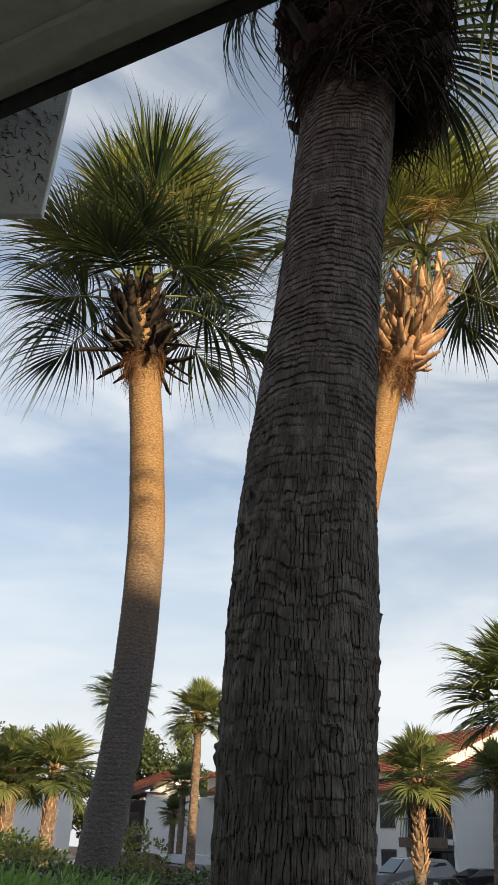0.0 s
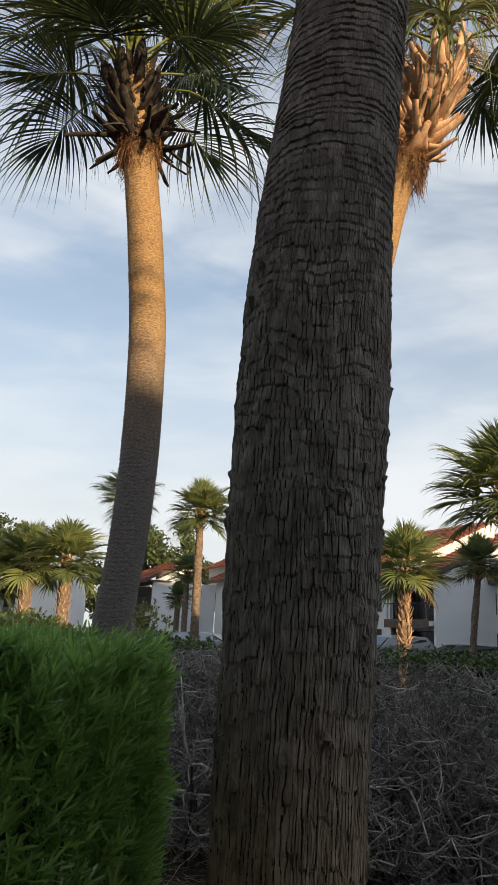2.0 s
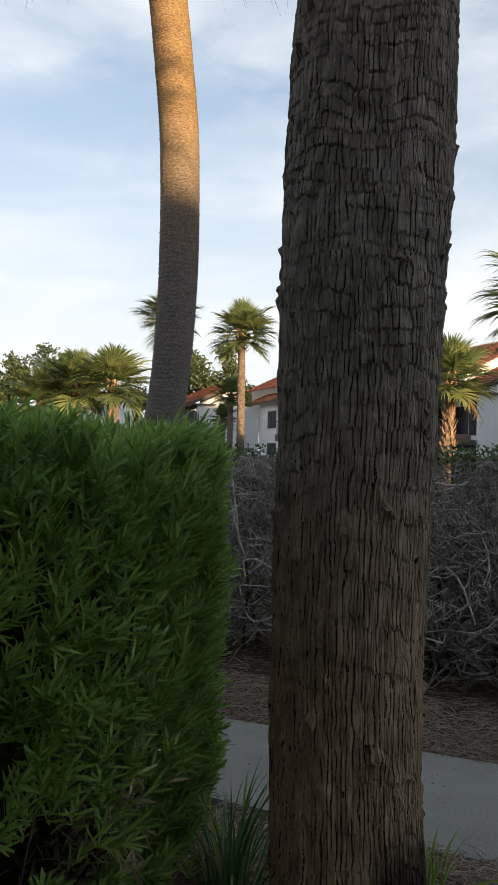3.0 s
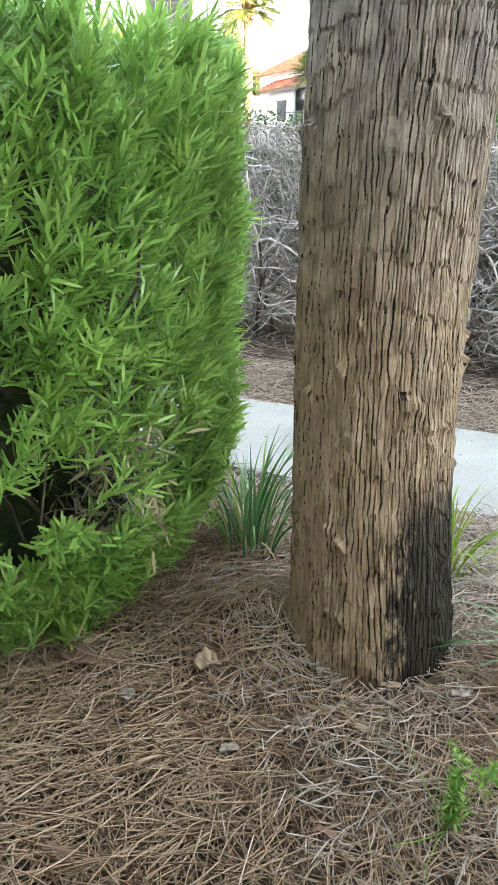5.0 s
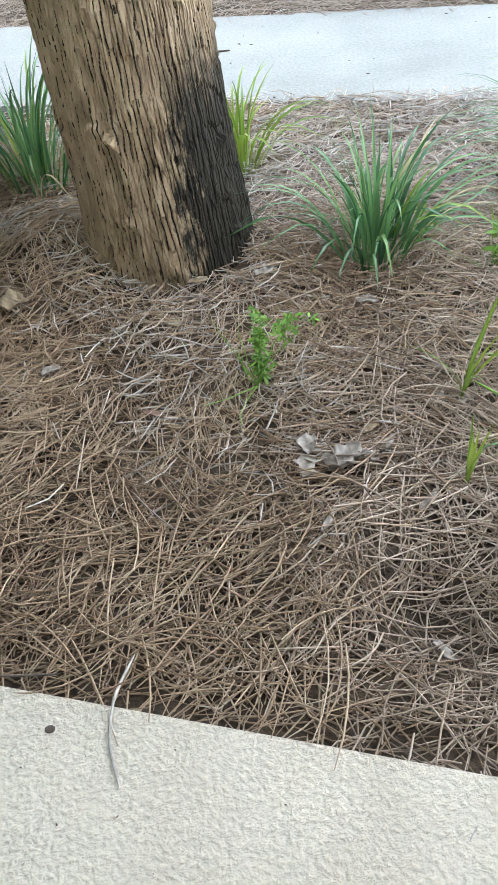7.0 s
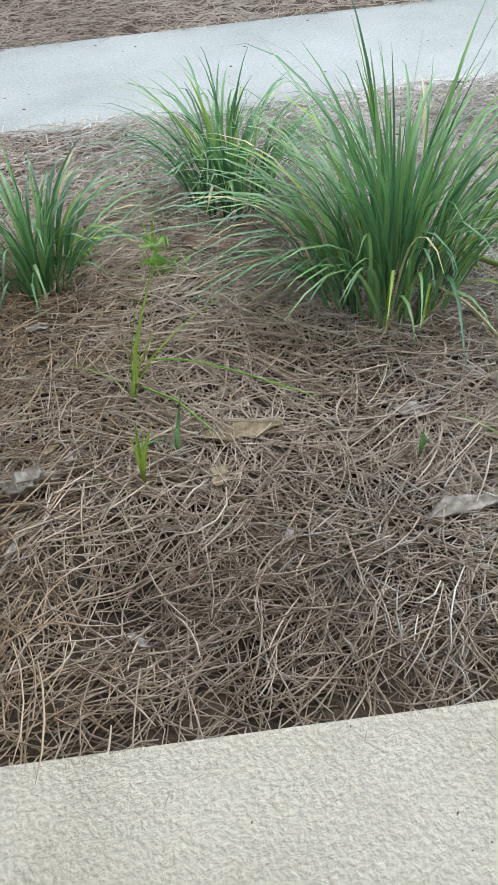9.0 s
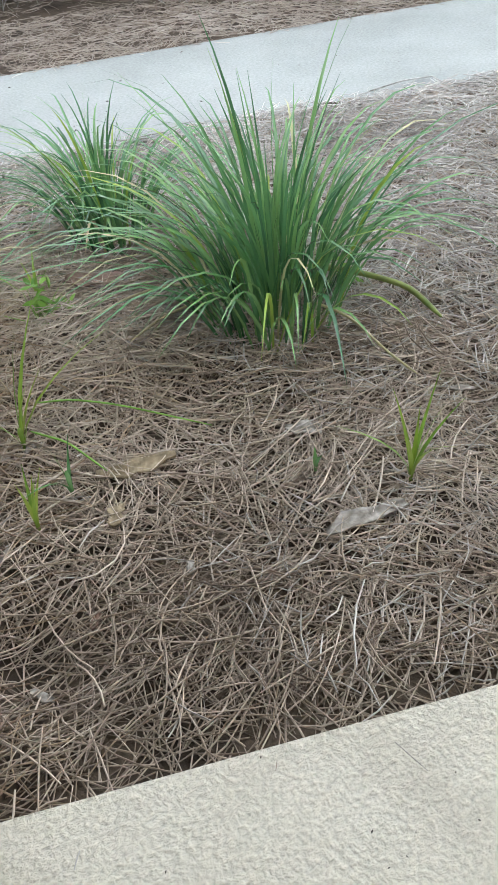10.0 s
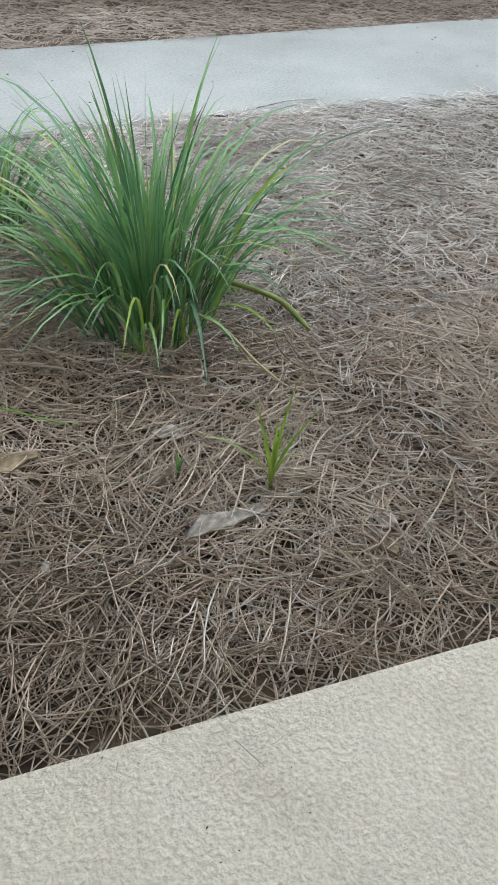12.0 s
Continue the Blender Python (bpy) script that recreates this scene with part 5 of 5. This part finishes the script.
# ---- litter ----
def chip(x, y, length, width, turn, material, label, seed, lift=0.012, curl=0.25, category="leaf litter"):
    """A curled flake of dry leaf or bark with a ragged outline."""
    r = np.random.default_rng(seed)
    nu, nv = 9, 6
    U, V = np.meshgrid(np.linspace(-1, 1, nu), np.linspace(-1, 1, nv))
    w = (1 - np.abs(U) ** 3 * 0.6) * (1 + 0.9 * (vnoise(U * 7 + seed, np.sign(V) * 3, seed + 9) - 0.5)) * (1 + 0.5 * (vnoise(U * 3 + seed, V * 0 + np.sign(V) * 4, seed) - 0.5))
    X, Y = U * length / 2, V * width / 2 * w
    Y = Y + 0.25 * width * (vnoise(U * 2.2 + seed, V * 0, seed + 3) - 0.5)
    Z = curl * width * (V**2) * 0.6 + 0.012 * length * np.sin(U * 3 + seed) + 0.35 * width * (vnoise(U * 2.5 + 3, V * 2.5, seed) - 0.5)
    top = np.stack([X, Y, Z + 0.002], -1).reshape(-1, 3)
    low = np.stack([X, Y, Z - 0.002], -1).reshape(-1, 3)
    idx = np.arange(nu * nv).reshape(nv, nu)
    F = np.stack([idx[:-1, :-1], idx[:-1, 1:], idx[1:, 1:], idx[1:, :-1]], -1).reshape(-1, 4)
    n = nu * nv
    rim = np.concatenate([idx[0], idx[1:, -1], idx[-1, -2::-1], idx[-2:0:-1, 0]])
    nxt = np.roll(rim, -1)
    F = np.concatenate([F, F[:, ::-1] + n, np.stack([rim + n, nxt + n, nxt, rim], -1)])
    ob = part("leaf_chip", mesh_of("leaf_chip", np.concatenate([top, low]), F, material))
    ob.matrix_world = pose(x, y, float(bed_height(np.array([x]), np.array([y]))[0]) + 0.020 + lift, r.uniform(-7, 7), r.uniform(-7, 7), turn)
    return tagged(ob, label, category)


PALE, TAN = "pale dry leaf lying on pine straw", "tan flake of bark lying on pine straw"
chip(0.235, 1.915, 0.055, 0.035, 30, M_LEAFCHIP, "pale curled leaf at the palm foot", 1)
chip(0.44, 1.75, 0.055, 0.025, -10, M_LEAFCHIP, PALE, 2)
chip(0.272, 1.265, 0.075, 0.050, 20, M_LEAFCHIP, "pale crumpled leaf pieces on pine straw", 3, curl=0.6)
chip(0.215, 1.325, 0.050, 0.030, 75, M_LEAFCHIP, PALE, 33, curl=0.6)
chip(0.318, 1.265, 0.032, 0.02, -35, M_LEAFCHIP, PALE, 34, curl=0.5)
chip(0.20, 1.265, 0.055, 0.034, 70, M_LEAFCHIP, PALE, 4)
chip(0.363, 1.30, 0.045, 0.010, 60, M_LEAFCHIP, "pale splinter lying on pine straw", 5)
chip(0.69, 1.20, 0.16, 0.034, -22, M_TANCHIP, TAN, 6)
chip(0.60, 1.12, 0.06, 0.03, 40, M_TANCHIP, TAN, 7)
chip(1.01, 1.08, 0.075, 0.036, -40, M_LEAFCHIP, "pale grey leaf lying on pine straw", 8)
chip(0.955, 0.828, 0.16, 0.034, -14, M_LEAFCHIP, "long pale bark strip lying on pine straw", 9)
chip(1.20, 0.645, 0.038, 0.030, 20, M_LEAFCHIP, PALE, 10)
chip(1.16, 0.60, 0.04, 0.030, 70, M_TANCHIP, TAN, 11)
chip(0.94, 1.85, 0.15, 0.055, -30, M_REDCHIP, "dark reddish bark piece under the lilyturf", 12)
chip(0.645, 0.94, 0.03, 0.016, 60, M_LEAFCHIP, PALE, 13)
chip(-0.54, 1.81, 0.04, 0.035, 15, M_LEAFCHIP, PALE, 14)
chip(-0.28, 1.675, 0.045, 0.02, 30, M_LEAFCHIP, PALE, 15)
chip(-0.70, 1.93, 0.12, 0.06, -20, M_REDCHIP, "grey-brown dead leaf at the hedge foot", 16)
chip(-0.38, 1.95, 0.075, 0.05, 80, M_TANCHIP, "fan-shaped tan leaf on pine straw", 17)
chip(1.91, 1.175, 0.03, 0.025, 0, M_LEAFCHIP, PALE, 18)
chip(1.62, 1.02, 0.03, 0.02, 50, M_LEAFCHIP, PALE, 19)
chip(1.35, 0.97, 0.06, 0.012, -40, M_LEAFCHIP, "pale dry stalk piece on pine straw", 20)
chip(0.07, 1.93, 0.05, 0.02, 5, M_TANCHIP, TAN, 21)
chip(-0.55, 1.375, 0.085, 0.018, -30, M_REDCHIP, "brown bark sliver on pine straw", 22)
chip(0.40, 2.02, 0.05, 0.03, 70, M_LEAFCHIP, PALE, 23)
rl = random.Random(31)
for i in range(46):
    x, y = rl.uniform(-0.8, 2.9), rl.uniform(0.5, 2.7)
    if slab_edge(x) + 0.08 < y < walk_near(x) - 0.05 and (x - 0.02) ** 2 + (y - 2.15) ** 2 > 0.07:
        chip(x, y, rl.uniform(0.02, 0.06), rl.uniform(0.008, 0.02), rl.uniform(0, 180), rl.choice((M_LEAFCHIP, M_TANCHIP, M_REDCHIP)), "small dry flake in the pine straw", 50 + i, 0.006)


def stick(points, radius, material, label, category="twig"):
    P = np.array(points)[None]
    k = P.shape[1]
    t = np.linspace(0, 1, k)
    q = np.linspace(0, 1, 14)
    C = np.stack([np.interp(q, t, P[0, :, c]) for c in range(3)], -1)[None]
    C[0, 1:-1] = (C[0, :-2] + C[0, 1:-1] + C[0, 2:]) / 3
    v, f = tubes(C, (radius * np.interp(q, [0, 0.1, 0.9, 1], [0.4, 1, 0.8, 0.3]))[None], 6)
    return tagged(part("twig", mesh_of("twig", v, f, material, True)), label, category)


stick([(1.36, 1.50, 0.05), (1.45, 1.42, 0.035), (1.52, 1.30, 0.02), (1.50, 1.17, 0.006)], 0.009, M_PETIOLE, "fallen greenish-brown stalk beside the lilyturf")
stick([(2.10, 2.385, 0.006), (2.16, 2.36, 0.010), (2.24, 2.325, 0.005)], 0.006, M_STEM, "dark twig lying on the garden walk")
stick([(2.35, 2.36, 0.004), (2.5, 2.32, 0.02), (2.65, 2.30, 0.004)], 0.003, M_WOOD, "thin arched twig at the walk edge")
stick([(0.29, 3.47, 0.004), (0.36, 3.46, 0.005)], 0.004, M_STEM, "small dark twig lying on the garden walk")
stick([(-0.128, 0.943, 0.030), (-0.162, 0.885, 0.027), (-0.173, 0.821, 0.025), (-0.160, 0.755, 0.025)], 0.0022, M_WOOD, "curved dry stalk lying over the patio edge")
stick([(-0.56, 1.02, 0.028), (-0.45, 0.975, 0.026), (-0.31, 0.945, 0.026), (-0.24, 0.935, 0.026)], 0.0022, M_STEM, "long dark stalk along the patio edge")
FALLEN = "dry tan lilyturf blade fallen on the straw"
stick([(1.10, 1.56, 0.07), (1.03, 1.62, 0.075), (0.93, 1.67, 0.05), (0.80, 1.66, 0.03)], 0.0034, M_GRASS_DRY, FALLEN, "dry blade")
stick([(1.26, 1.36, 0.06), (1.296, 1.258, 0.05), (1.284, 1.131, 0.035), (1.284, 1.035, 0.03)], 0.0034, M_GRASS_DRY, FALLEN, "dry blade")
stick([(1.08, 1.56, 0.04), (0.97, 1.555, 0.04), (0.87, 1.534, 0.03)], 0.0030, M_GRASS_DRY, FALLEN, "dry blade")
stick([(0.60, 1.45, 0.05), (0.66, 1.40, 0.06), (0.73, 1.33, 0.055), (0.854, 1.175, 0.035)], 0.0024, M_WEED, "long thin green blade arching over the straw", "grass blade")
stick([(0.56, 1.40, 0.03), (0.60, 1.30, 0.05), (0.63, 1.20, 0.03)], 0.0024, M_WEED, "thin green blade bent over the straw", "grass blade")
seed_bm = bmesh.new()
bmesh.ops.create_icosphere(seed_bm, subdivisions=2, radius=0.0065, matrix=Matrix.Translation((-0.253, 0.852, 0.027)) @ Matrix.Diagonal((1.2, 0.9, 0.7, 1)))
tagged(part("seed", seed_bm, M_STEM), "small dark seed lying on the patio", "seed")

def crumbs(n, xr, keep, level, size, label, seed):
    """Specks of leaf and soil blown onto the concrete."""
    r = np.random.default_rng(seed)
    x, y = r.uniform(*xr, n), r.uniform(-0.6, 4.4, n)
    ok = keep(x, y)
    x, y = x[ok], y[ok]
    n = len(x)
    a, L = r.uniform(0, 6.28, n), r.uniform(*size, n)
    q = np.linspace(-0.5, 0.5, 3)
    P = np.stack([x[:, None] + np.cos(a)[:, None] * L[:, None] * q, y[:, None] + np.sin(a)[:, None] * L[:, None] * q, np.full((n, 3), level)], -1)
    v, f = tubes(P, L[:, None] * np.array([[0.10, 0.26, 0.10]]), 5, 0.6)
    tagged(part("crumbs", mesh_of("crumbs", v, f, M_STEM)), label, "debris", kind="stuff")


crumbs(800, (-1.0, 1.8), lambda x, y: (y < slab_edge(x) - 0.01) & (y > slab_edge(x) - 0.55), 0.0232, (0.002, 0.005), "dark specks of soil scattered on the patio", 61)
crumbs(450, (-1.5, 4.5), lambda x, y: (y > walk_near(x) + 0.02) & (y < walk_far(x) - 0.02), 0.0015, (0.004, 0.014), "dark bits of leaf scattered on the walk", 62)

# ---- houses across the court ----
def roof_plane(u0, u1, z0, z1, v0, v1, step=0.34, thick=0.09):
    """Courses of barrel tiles, each lapping the one below, from the eave (u0, z0) to the top (u1, z1)."""
    n = max(2, int(round(math.hypot(u1 - u0, z1 - z0) / step)))
    m = max(2, int(round((v1 - v0) / 0.30)))
    vs, fs = [], []
    slope = math.atan2(z1 - z0, u1 - u0)
    nx, nz = -math.sin(slope), math.cos(slope)
    for i in range(n):
        a, b = i / n, (i + 1.12) / n
        for j in range(m):
            w0, w1 = v0 + (v1 - v0) * j / m, v0 + (v1 - v0) * (j + 1) / m
            at = len(vs)
            for q, lift in ((a, thick), (b, thick * 0.35)):
                for w, h in ((w0, 0.0), (w0 + (w1 - w0) * 0.3, 0.055), (w0 + (w1 - w0) * 0.7, 0.055), (w1, 0.0)):
                    vs.append((u0 + (u1 - u0) * q + nx * (lift + h), w, z0 + (z1 - z0) * q + nz * (lift + h)))
            fs += [(at + t, at + t + 1, at + t + 5, at + t + 4) for t in range(3)]
            lo = len(vs)
            for w in (w0, w1):
                vs.append((u0 + (u1 - u0) * a, w, z0 + (z1 - z0) * a))
            fs.append((at, lo, lo + 1, at + 3))
    return np.array(vs), np.array(fs)


def townhouse(corner, yaw, label, tall=1.0, wide=5.4, upper=True):
    """White gabled unit: u runs along the gable wall, v back along the eave side, which carries a balcony."""
    h = thing("townhouse", label, "house", Matrix.Translation((*corner, -0.05)) @ Matrix.Rotation(radians(yaw), 4, "Z"), "townhouses across the court")
    EV, WID, DEP, P = 5.2 * tall, wide, 9.0, 0.47
    top = EV + WID * P
    bm = bmesh.new()
    loft(bm, [[(0, v, 0), (WID, v, 0), (WID, v, top), (0, v, EV)] for v in (0.0, 0.22)])
    part("gable_wall", bm, M_WHITE, h)
    bm = bmesh.new()
    box(bm, WID - 0.2, WID, 0.23, DEP, 0, top - 0.12)
    box(bm, 0.0, WID - 0.21, DEP - 0.2, DEP, 0, EV)
    part("back_wall", bm, M_WHITE, h)
    # eave side: recessed balcony over a dark carport, white wall beyond it
    bm = bmesh.new()
    box(bm, 0.0, 0.2, 4.6, DEP - 0.21, 0, EV - 0.02)
    box(bm, 1.3, 1.5, 0.23, 4.59, 0, EV - 0.02)
    part("eave_wall", bm, M_WHITE, h)
    part("balcony_floor", box(bmesh.new(), -0.45, 1.29, 0.24, 4.58, 2.45, 2.72), M_WHITE, h)
    part("balcony_fascia", box(bmesh.new(), -0.50, -0.46, 0.1, 4.6, 2.30, 2.80), M_FASCIA, h)
    rail = part("railing", box(bmesh.new(), -0.45, -0.40, 0.24, 4.58, 3.72, 3.78), M_DARKMETAL, h)
    for i in range(28):
        part("baluster", box(bmesh.new(), -0.435, -0.415, 0.28 + i * 0.155, 0.30 + i * 0.155, 2.78, 3.72), M_DARKMETAL, rail)
    for z0, z1, v0, v1, nm in ((2.74, 4.85, 0.5, 2.6, "balcony_door"), (2.74, 4.85, 2.7, 4.4, "balcony_door"), (0.05, 2.2, 0.5, 4.4, "entry")):
        w = part(nm, box(bmesh.new(), 1.24, 1.28, v0, v1, z0, z1, 0.01), M_FASCIA, h)
        for a, b in ((v0 + 0.08, (v0 + v1) / 2 - 0.03), ((v0 + v1) / 2 + 0.03, v1 - 0.08)):
            part("pane", box(bmesh.new(), 1.22, 1.236, a, b, z0 + 0.1, z1 - 0.1), M_GLASS, w)
    for z0 in (0.9, 3.3):
        w = part("window", box(bmesh.new(), -0.05, -0.004, 5.6, 7.2, z0, z0 + 1.3, 0.01), M_FASCIA, h)
        for a in (5.68, 6.44):
            part("pane", box(bmesh.new(), -0.07, -0.054, a, a + 0.68, z0 + 0.08, z0 + 1.22), M_GLASS, w)
    part("soffit", box(bmesh.new(), -0.55, 1.29, -0.3, DEP + 0.2, EV - 0.02, EV + 0.06), M_FASCIA, h)
    part("fascia", box(bmesh.new(), -0.62, -0.56, -0.32, DEP + 0.22, EV - 0.12, EV + 0.14), M_FASCIA, h)
    v, f = roof_plane(-0.7, WID + 0.1, EV - 0.7 * P + 0.42, top + 0.1 * P + 0.30, -0.35, DEP + 0.25)
    part("roof", mesh_of("roof", v, f, M_TILE), None, h, "terracotta barrel tile roof")
    bm = bmesh.new()
    loft(bm, [[(-0.6, v, EV - 0.02), (WID, v, top + 0.0), (WID, v, top + 0.28), (-0.6, v, EV + 0.26)] for v in (-0.30, -0.02)])
    part("rake_board", bm, M_FASCIA, h)
    # the taller back block, with a lit band of wall below its own roof
    if not upper:
        return h
    bm = bmesh.new()
    B0, B1, V0, V1, EB, TB = 0.7, 6.6, 2.4, 12.5, EV + 0.7 * P + 1.05, EV + 6.6 * P + 1.05
    loft(bm, [[(B0, v, 4.6), (B1, v, 4.6), (B1, v, TB), (B0, v, EB)] for v in (V0, V1)])
    part("upper_block", bm, M_WHITE, h)
    v, f = roof_plane(B0 - 0.6, B1 + 0.1, EB - 0.6 * (TB - EB) / (B1 - B0) + 0.06, TB + 0.12, V0 - 0.4, V1 + 0.3)
    part("upper_roof", mesh_of("upper_roof", v, f, M_TILE), None, h, "terracotta barrel tile roof")
    part("wing_wall", box(bmesh.new(), -2.4, -0.02, 9.05, 9.25, 0, 5.0), M_WHITE, h)
    return h


townhouse((8.45, 46.0), 27, "white stucco townhouse with terracotta roof and balcony")
townhouse((15.0, 43.0), 27, "white stucco townhouse with terracotta roof and balcony")
townhouse((-1.6, 51.5), 27, "white stucco townhouse with terracotta roof and balcony")
townhouse((-10.1, 57.0), 27, "low white townhouse with terracotta roof and balcony", 0.96, 3.6, False)
townhouse((-23.5, 66.0), 27, "low white townhouse with terracotta roof and balcony", 0.75, 6.0, False)
townhouse((-30.0, 73.0), 27, "low white townhouse with terracotta roof and balcony", 0.75, 6.0, False)


def shade_block(x, y, yaw, units, label):
    """An unseen stepped block, added to shade the houses: units of (start, end, height) along v, with storeys of
    windows on the court side.
    """
    h = thing("unseen_shade_building", label, "apartment building", Matrix.Translation((x, y, -0.05)) @ Matrix.Rotation(radians(yaw), 4, "Z"))
    for v0, v1, top in units:
        part("wall", box(bmesh.new(), 0, 11.0, v0, v1 - 0.01, 0, top), M_WHITE, h)
        part("roof", box(bmesh.new(), -0.4, 11.4, v0, v1 - 0.01, top + 0.004, top + 0.25, 0.03), M_TILE, h)
        for i in range(int(top // 3)):
            for j in range(int((v1 - v0) // 2.6)):
                w = part("window", box(bmesh.new(), -0.06, -0.004, v0 + 0.8 + 2.6 * j, v0 + 2.1 + 2.6 * j, 3 * i + 0.9, 3 * i + 2.2, 0.01), M_FASCIA, h)
                part("pane", box(bmesh.new(), -0.08, -0.064, v0 + 0.9 + 2.6 * j, v0 + 2.0 + 2.6 * j, 3 * i + 1.0, 3 * i + 2.1), M_GLASS, w)
    return h


shade_block(8.9, 16.0, -55, ((0.0, 8.5, 18.0), (8.5, 16.0, 13.0), (16.0, 31.0, 11.0)), "unseen stepped block added to shade the houses across the court")


# ---- cars ----
def car(x, y, yaw, paint, label, suv=True):
    c = thing("car", label, "car", Matrix.Translation((x, y, -0.015)) @ Matrix.Rotation(radians(yaw), 4, "Z"))
    top = 1.72 if suv else 1.45
    prof = [(-2.25, 0.35), (-2.3, 0.75), (-2.15, 1.0), (-0.95, 1.08), (-0.3, top - 0.05), (0.3, top), (1.55, top - 0.04), (2.15, 1.12), (2.28, 0.8), (2.25, 0.35)]
    bm = bmesh.new()
    sec = []
    for w, sh in ((-0.92, 0.0), (-0.86, 0.05), (0.86, 0.05), (0.92, 0.0)):
        sec.append([(px * (0.985 if not sh else 1), w * (0.86 if pz > 1.2 else 1), pz + (0.02 if sh and pz > 1.2 else 0)) for px, pz in prof])
    loft(bm, sec)
    bmesh.ops.bevel(bm, geom=bm.edges[:], offset=0.03, segments=2, affect="EDGES")
    part("body", bm, paint, c)
    for sgn in (-1, 1):
        bm = bmesh.new()
        loft(bm, [[(-0.75, sgn * w, 1.12), (-0.22, sgn * (w - 0.02), top - 0.14), (1.45, sgn * (w - 0.02), top - 0.14), (1.85, sgn * w, 1.14)] for w in (0.80, 0.835)])
        part("side_window", bm, M_GLASS, c)
        for px in (-1.45, 1.4):
            wh = part("wheel", bmesh.new(), M_TYRE, c)
            bm = bmesh.new()
            bmesh.ops.create_cone(bm, segments=24, radius1=0.34, radius2=0.34, depth=0.22, cap_ends=True, matrix=Matrix.Translation((px, sgn * 0.84, 0.34)) @ Matrix.Rotation(radians(90), 4, "X"))
            bmesh.ops.bevel(bm, geom=[e for e in bm.edges if len(e.link_faces) == 2 and any(len(q.verts) > 4 for q in e.link_faces)], offset=0.03, segments=2, affect="EDGES")
            bm.to_mesh(wh.data)
            bm.free()
            bm = bmesh.new()
            bmesh.ops.create_cone(bm, segments=20, radius1=0.21, radius2=0.19, depth=0.03, cap_ends=True, matrix=Matrix.Translation((px, sgn * 0.955, 0.34)) @ Matrix.Rotation(radians(90), 4, "X"))
            part("rim", bm, M_RIM, wh)
        part("headlamp", box(bmesh.new(), -2.30, -2.22, sgn * 0.62 - 0.17, sgn * 0.62 + 0.17, 0.72, 0.88, 0.02), M_LAMP, c)
    bm = bmesh.new()
    loft(bm, [[(-0.93, w, 1.12), (-0.36, w * 0.84, top - 0.10), (-0.38, w * 0.84, top - 0.06), (-0.98, w, 1.14)] for w in (-0.78, 0.78)])
    part("windscreen", bm, M_GLASS, c)
    return c


car(4.7, 37.5, 20, M_CAR_SILVER, "silver sport utility car parked before the townhouses")
car(7.7, 36.6, 12, M_CAR_DARK, "black car parked beside the silver one", False)
car(-6.3, 36.0, 168, M_CAR_DARK, "black car parked below the balcony", False)
car(-3.7, 37.5, 160, M_CAR_SILVER, "grey car parked below the balcony", False)
car(-9.6, 33.0, 150, M_CAR_SILVER, "pale car parked behind the palms", False)


# ---- broadleaf trees behind the houses ----
def tree(x, y, high, rad, seed, label):
    r = np.random.default_rng(seed)
    t = thing("tree", label, "tree", Matrix.Translation((x, y, -0.05)), "trees behind the houses")
    s = np.linspace(0, 1, 7)
    v, f = tubes(np.stack([0.3 * np.sin(s * 2), 0 * s, high * 0.6 * s], -1)[None], np.linspace(0.35, 0.14, 7)[None], 8)
    part("trunk", mesh_of("trunk", v, f, M_STEM, True), None, t)
    n = 11
    L = wander(np.tile([0.2, 0, high * 0.4], (n, 1)), r.normal(0, 0.8, (n, 3)) + np.array([0, 0, 0.7]), np.full(n, rad * 0.95), 6, r, 0.2)
    for i in range(n):
        v, f = tubes(L[i:i + 1], np.linspace(0.12, 0.03, 6)[None], 6)
        part("limb", mesh_of("limb", v, f, M_STEM), None, t)
    puffs = np.concatenate([L[:, -1], L[:, 3], np.clip(r.normal(0, 1, (24, 3)), -1.4, 1.4) * np.array([rad * 0.5, rad * 0.5, high * 0.13]) + np.array([0, 0, high * 0.72])])
    k = 120
    C = (puffs[:, None] + unit(r.normal(0, 1, (len(puffs), k, 3))) * (r.random((len(puffs), k, 1)) ** 0.4) * r.uniform(0.12, 0.3, (len(puffs), 1, 1)) * rad).reshape(-1, 3)
    v, f = shoots(C, r.normal(0, 1, C.shape) + np.array([0, 0, 0.5]), 2, 0.30, 0.11, seed, lean=1.2, stem=0.12, k=3)
    part("crown", mesh_of("crown", v, f, M_TREE), None, t)["kind"] = "stuff"
    return t


tree(-13.4, 76.0, 12.4, 5.0, 201, "round green broadleaf tree behind the tiled roofs")
tree(-26.5, 74.0, 12.2, 5.0, 202, "round green broadleaf tree behind the tiled roofs")
tree(-33.0, 72.0, 10.6, 4.8, 203, "wide green broadleaf tree behind the tiled roofs")
tree(-8.8, 82.0, 9.6, 3.6, 204, "low green broadleaf tree behind the tiled roofs")
tree(-19.5, 84.0, 9.0, 4.5, 205, "low green broadleaf tree behind the tiled roofs")
